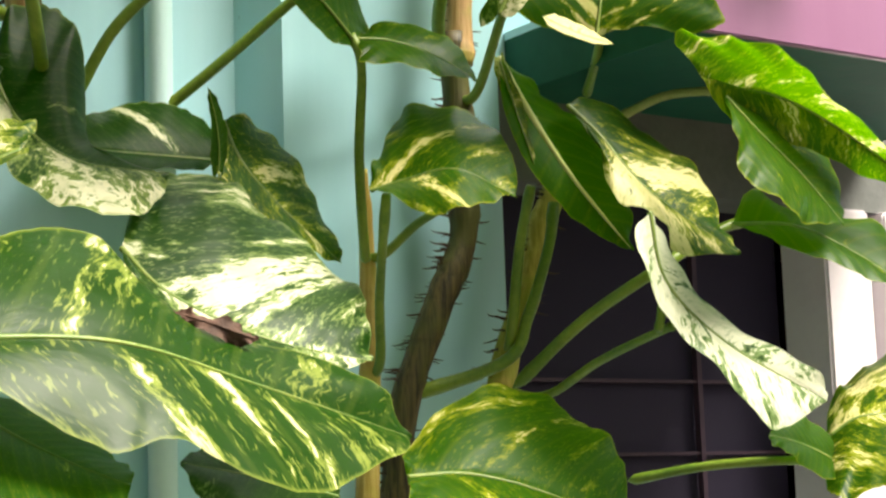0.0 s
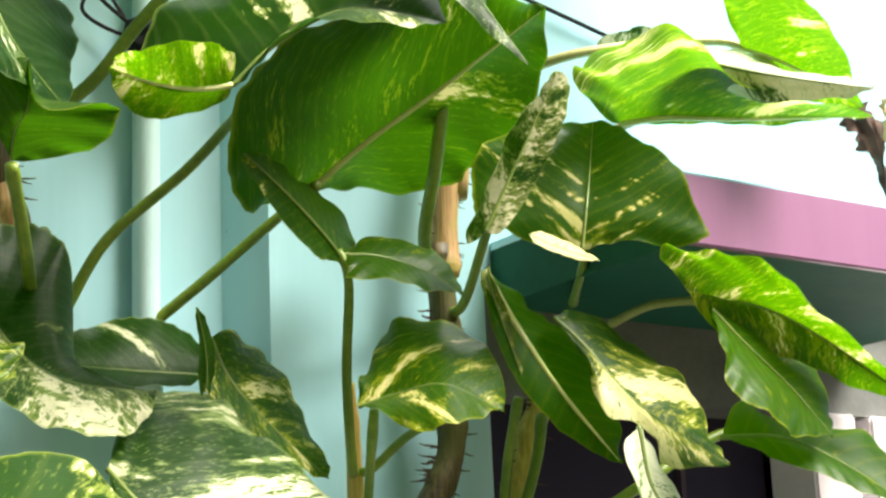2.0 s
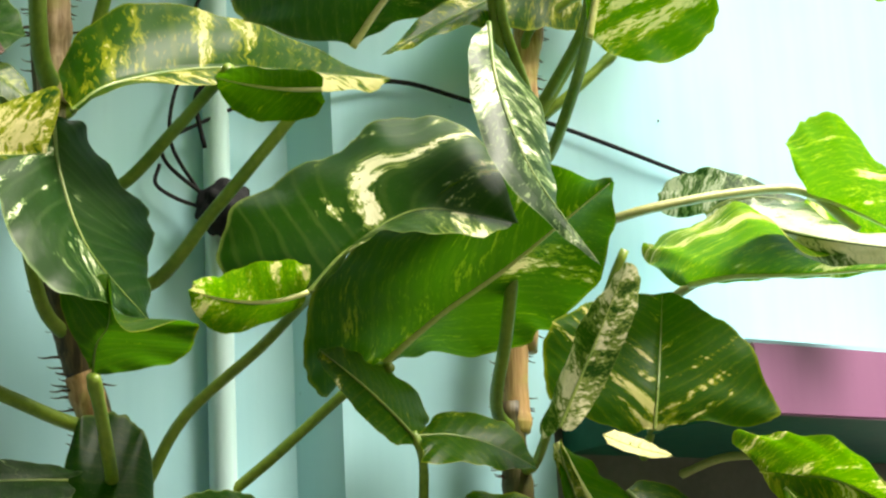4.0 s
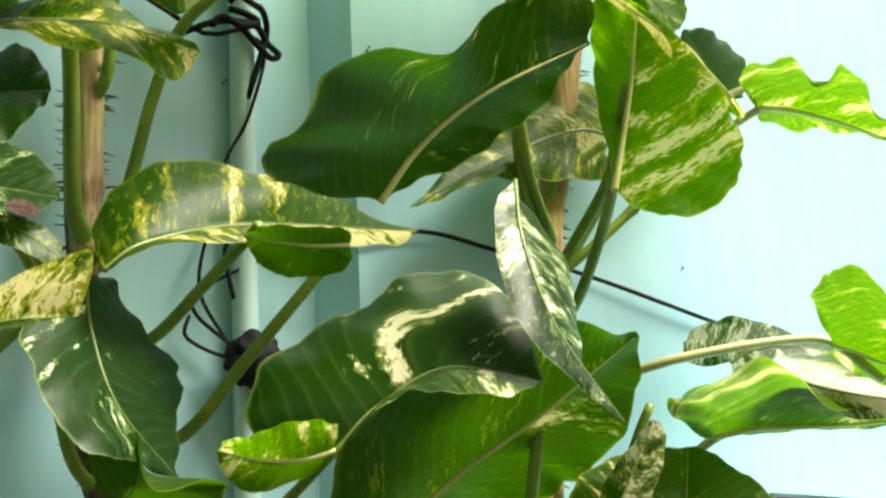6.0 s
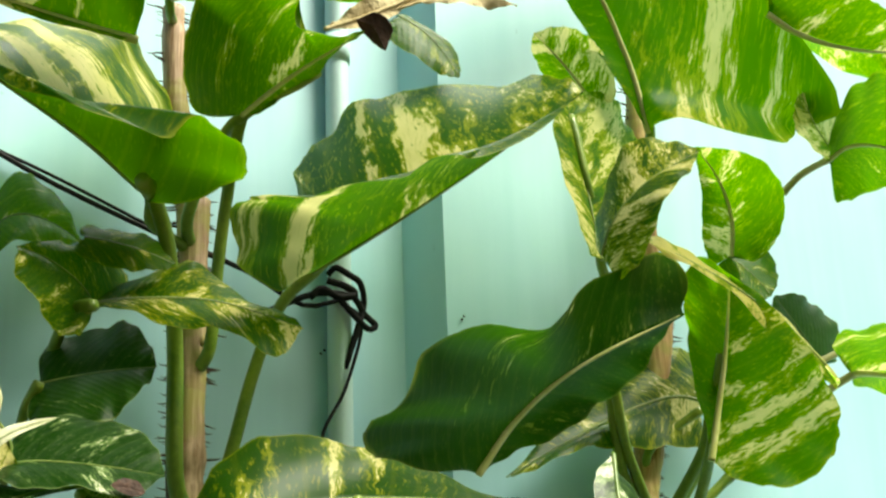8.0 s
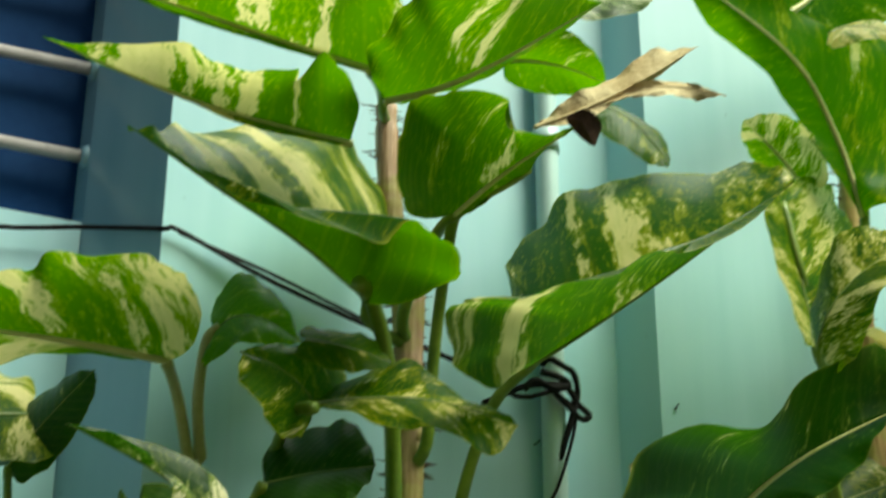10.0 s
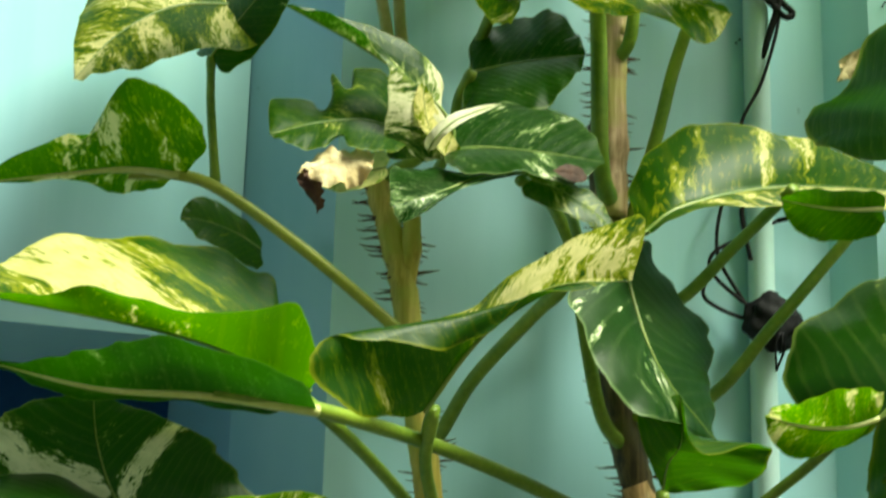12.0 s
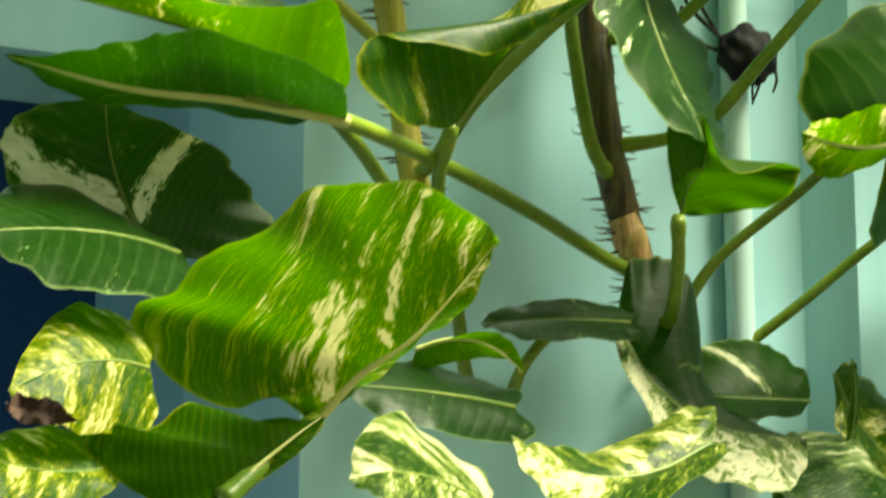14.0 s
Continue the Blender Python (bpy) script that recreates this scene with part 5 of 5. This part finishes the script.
leaf("low", (-0.646, 0.040, 2.131), (-0.741, -0.000, 2.085), (-0.816, -0.040, 1.987), (-0.753, 0.100, 2.197), (-0.710, -0.060, 2.024), .65, .3, 598)
leaf("low", (-0.664, 0.030, 2.063), (-0.636, 0.005, 2.108), (-0.588, -0.020, 2.173), (-0.646, 0.060, 2.149), (-0.606, -0.020, 2.087), .15, .2, 660)
leaf("left", (-0.458, -0.040, 2.235), (-0.421, -0.060, 2.251), (-0.364, -0.080, 2.217), (-0.417, 0.000, 2.334), (-0.454, -0.100, 2.189), .4, 0.85, 830)
leaf("left", (-0.366, -0.140, 2.117), (-0.409, -0.170, 2.138), (-0.471, -0.200, 2.142), (-0.324, -0.080, 2.213), (-0.454, -0.220, 2.073), .4, 0.4, 516, matt=True)
leaf("left", (-0.388, -0.160, 2.186), (-0.335, -0.160, 2.185), (-0.285, -0.160, 2.174), (-0.321, -0.120, 2.224), (-0.349, -0.180, 2.148), .3, .65, 38, matt=True)
leaf("left", (-0.414, -0.120, 2.029), (-0.357, -0.140, 2.043), (-0.302, -0.160, 2.051), (-0.328, -0.080, 2.127), (-0.382, -0.200, 1.963), 0.08, 0.1, 642, matt=True)
leaf("low", (-0.475, -0.220, 1.893), (-0.498, -0.230, 1.951), (-0.652, -0.240, 2.019), (-0.481, -0.220, 1.978), (-0.545, -0.250, 1.969), 0.35, 0.14, 938, bands=[(1,0.15,0.18,0.22),(-1,0.15,0.18,0.22)])
leaf("low", (-0.478, -0.230, 1.890), (-0.498, -0.235, 1.917), (-0.507, -0.240, 1.961), (-0.482, -0.230, 1.927), (-0.511, -0.240, 1.919), .9, .4, 329)
leaf("low", (-0.535, -0.220, 1.876), (-0.568, -0.230, 1.863), (-0.615, -0.240, 1.848), (-0.566, -0.220, 1.885), (-0.575, -0.240, 1.841), 1, .8, 723)
leaf("low", (-0.401, -0.260, 1.869), (-0.358, -0.270, 1.852), (-0.324, -0.280, 1.822), (-0.351, -0.260, 1.870), (-0.368, -0.280, 1.831), .4, .2, 662)
leaf("left", (-0.101, -0.240, 2.661), (-0.013, -0.250, 2.709), (0.087, -0.260, 2.789), (-0.017, -0.200, 2.781), (-0.008, -0.280, 2.650), .35, .05, 656)
leaf("left", (-0.116, -0.100, 2.653), (-0.056, -0.120, 2.652), (0.015, -0.140, 2.627), (-0.072, -0.180, 2.666), (-0.015, -0.100, 2.627), .4, .75, 707, under=True)
leaf("left", (0.035, -0.100, 2.620), (0.079, -0.110, 2.590), (0.112, -0.120, 2.536), (0.098, -0.100, 2.608), (0.055, -0.120, 2.545), .3, .4, 195)
leaf("right", (0.248, -0.200, 2.753), (0.341, -0.200, 2.849), (0.428, -0.200, 3.015), (0.199, -0.260, 2.854), (0.516, -0.120, 2.889), .45, .6, 891, under=True)
leaf("right", (0.284, -0.260, 2.703), (0.337, -0.265, 2.723), (0.395, -0.270, 2.712), (0.342, -0.260, 2.738), (0.330, -0.270, 2.695), .9, .7, 863)
leaf("right", (0.293, -0.160, 2.516), (0.240, -0.180, 2.550), (0.178, -0.200, 2.576), (0.261, -0.220, 2.572), (0.234, -0.140, 2.548), .65, .6, 426, under=True)
leaf("right", (0.256, -0.200, 2.268), (0.240, -0.200, 2.379), (0.219, -0.200, 2.498), (0.188, -0.220, 2.421), (0.375, -0.140, 2.498), .6, .6, 30)
leaf("right", (0.171, -0.320, 2.207), (0.200, -0.350, 2.276), (0.283, -0.380, 2.339), (0.217, -0.300, 2.353), (0.199, -0.400, 2.231), .6, .3, 291)
leaf("right", (0.480, -0.180, 2.325), (0.458, -0.210, 2.390), (0.390, -0.240, 2.439), (0.424, -0.200, 2.395), (0.495, -0.280, 2.382), .5, .6, 901, under=True)
leaf("right", (0.475, -0.180, 2.324), (0.501, -0.190, 2.301), (0.522, -0.200, 2.268), (0.547, -0.180, 2.339), (0.460, -0.200, 2.256), .3, .5, 676)
leaf("right", (0.649, -0.140, 2.214), (0.608, -0.150, 2.254), (0.562, -0.160, 2.292), (0.685, -0.120, 2.305), (0.572, -0.160, 2.232), .05, .2, 305)
leaf("right", (0.659, -0.200, 2.502), (0.698, -0.250, 2.508), (0.787, -0.300, 2.455), (0.618, -0.360, 2.549), (0.760, -0.200, 2.483), .35, .5, 713, under=True)
leaf("right", (0.671, -0.200, 2.512), (0.632, -0.210, 2.543), (0.605, -0.220, 2.585), (0.684, -0.200, 2.579), (0.590, -0.220, 2.519), .8, .6, 805)
leaf("right", (0.543, -0.240, 2.685), (0.631, -0.260, 2.648), (0.773, -0.280, 2.662), (0.640, -0.320, 2.704), (0.706, -0.220, 2.639), .5, .65, 145, under=True)
leaf("right", (0.645, -0.200, 2.180), (0.720, -0.240, 2.164), (0.858, -0.280, 2.120), (0.621, -0.340, 2.193), (0.810, -0.200, 2.169), .45, .6, 702, under=True, torn=[(1,.5,.06,.5),(1,.75,.05,.4),(-1,.4,.05,.3)])
leaf("right", (0.481, -0.080, 2.158), (0.371, -0.090, 2.129), (0.163, -0.100, 2.005), (0.460, -0.040, 2.238), (0.303, -0.120, 2.059), .45, .3, 72)
leaf("right", (0.488, -0.340, 1.783), (0.521, -0.410, 1.743), (0.646, -0.480, 1.721), (0.612, -0.340, 1.791), (0.556, -0.380, 1.726), 1, .05, 397)
leaf("right", (0.669, -0.260, 1.845), (0.711, -0.300, 1.817), (0.787, -0.340, 1.764), (0.595, -0.400, 1.889), (0.737, -0.280, 1.788), 0.45, 0.55, 404, under=True)
leaf("right", (0.608, -0.140, 1.846), (0.679, -0.160, 1.870), (0.807, -0.180, 1.855), (0.604, -0.120, 1.909), (0.693, -0.180, 1.826), .5, .05, 609)
leaf("right", (0.128, -0.200, 1.532), (0.055, -0.230, 1.577), (-0.025, -0.260, 1.615), (0.118, -0.180, 1.604), (0.026, -0.240, 1.562), .2, .3, 725, lobe=.02)
leaf("right", (0.125, -0.200, 1.541), (0.192, -0.210, 1.537), (0.263, -0.220, 1.506), (0.217, -0.180, 1.572), (0.161, -0.240, 1.506), .2, .3, 641, lobe=.02)


# ---------------- dead and dry pieces ----------------
def junction_box():
    """Black taped lump of cable joints on the pipe."""
    thing = tagged(new("junction_box"), "black taped cable joint strapped to the pipe", "cable joint")
    bm = bmesh.new()
    bmesh.ops.create_icosphere(bm, subdivisions=4, radius=1.0)
    for v in bm.verts:
        k = 1 + 0.22 * noise.noise(v.co * 2.3) + 0.10 * noise.noise(v.co * 7.0)
        v.co = Vector((v.co.x * 0.036, v.co.y * 0.022, v.co.z * 0.034)) * k
    lump = part("taped_lump", bm, CABLE, thing)
    rng = random.Random(4)
    for k in range(4):
        bm = bmesh.new()
        x, y = rng.uniform(-0.01, 0.034), rng.uniform(-0.02, -0.008)
        bend, drop = rng.uniform(-0.012, 0.014), rng.uniform(0.035, 0.062)
        tube(bm, spline([(x, y, -0.015), (x + bend, y, -0.03), (x + 0.4 * bend, y + 0.006, -drop)], 6), lambda s: 0.002 - 0.0006 * s, 6)
        part("wire_end", bm, CABLE, lump)
    thing.location = (0.012, 0.012, 1.83)


junction_box()
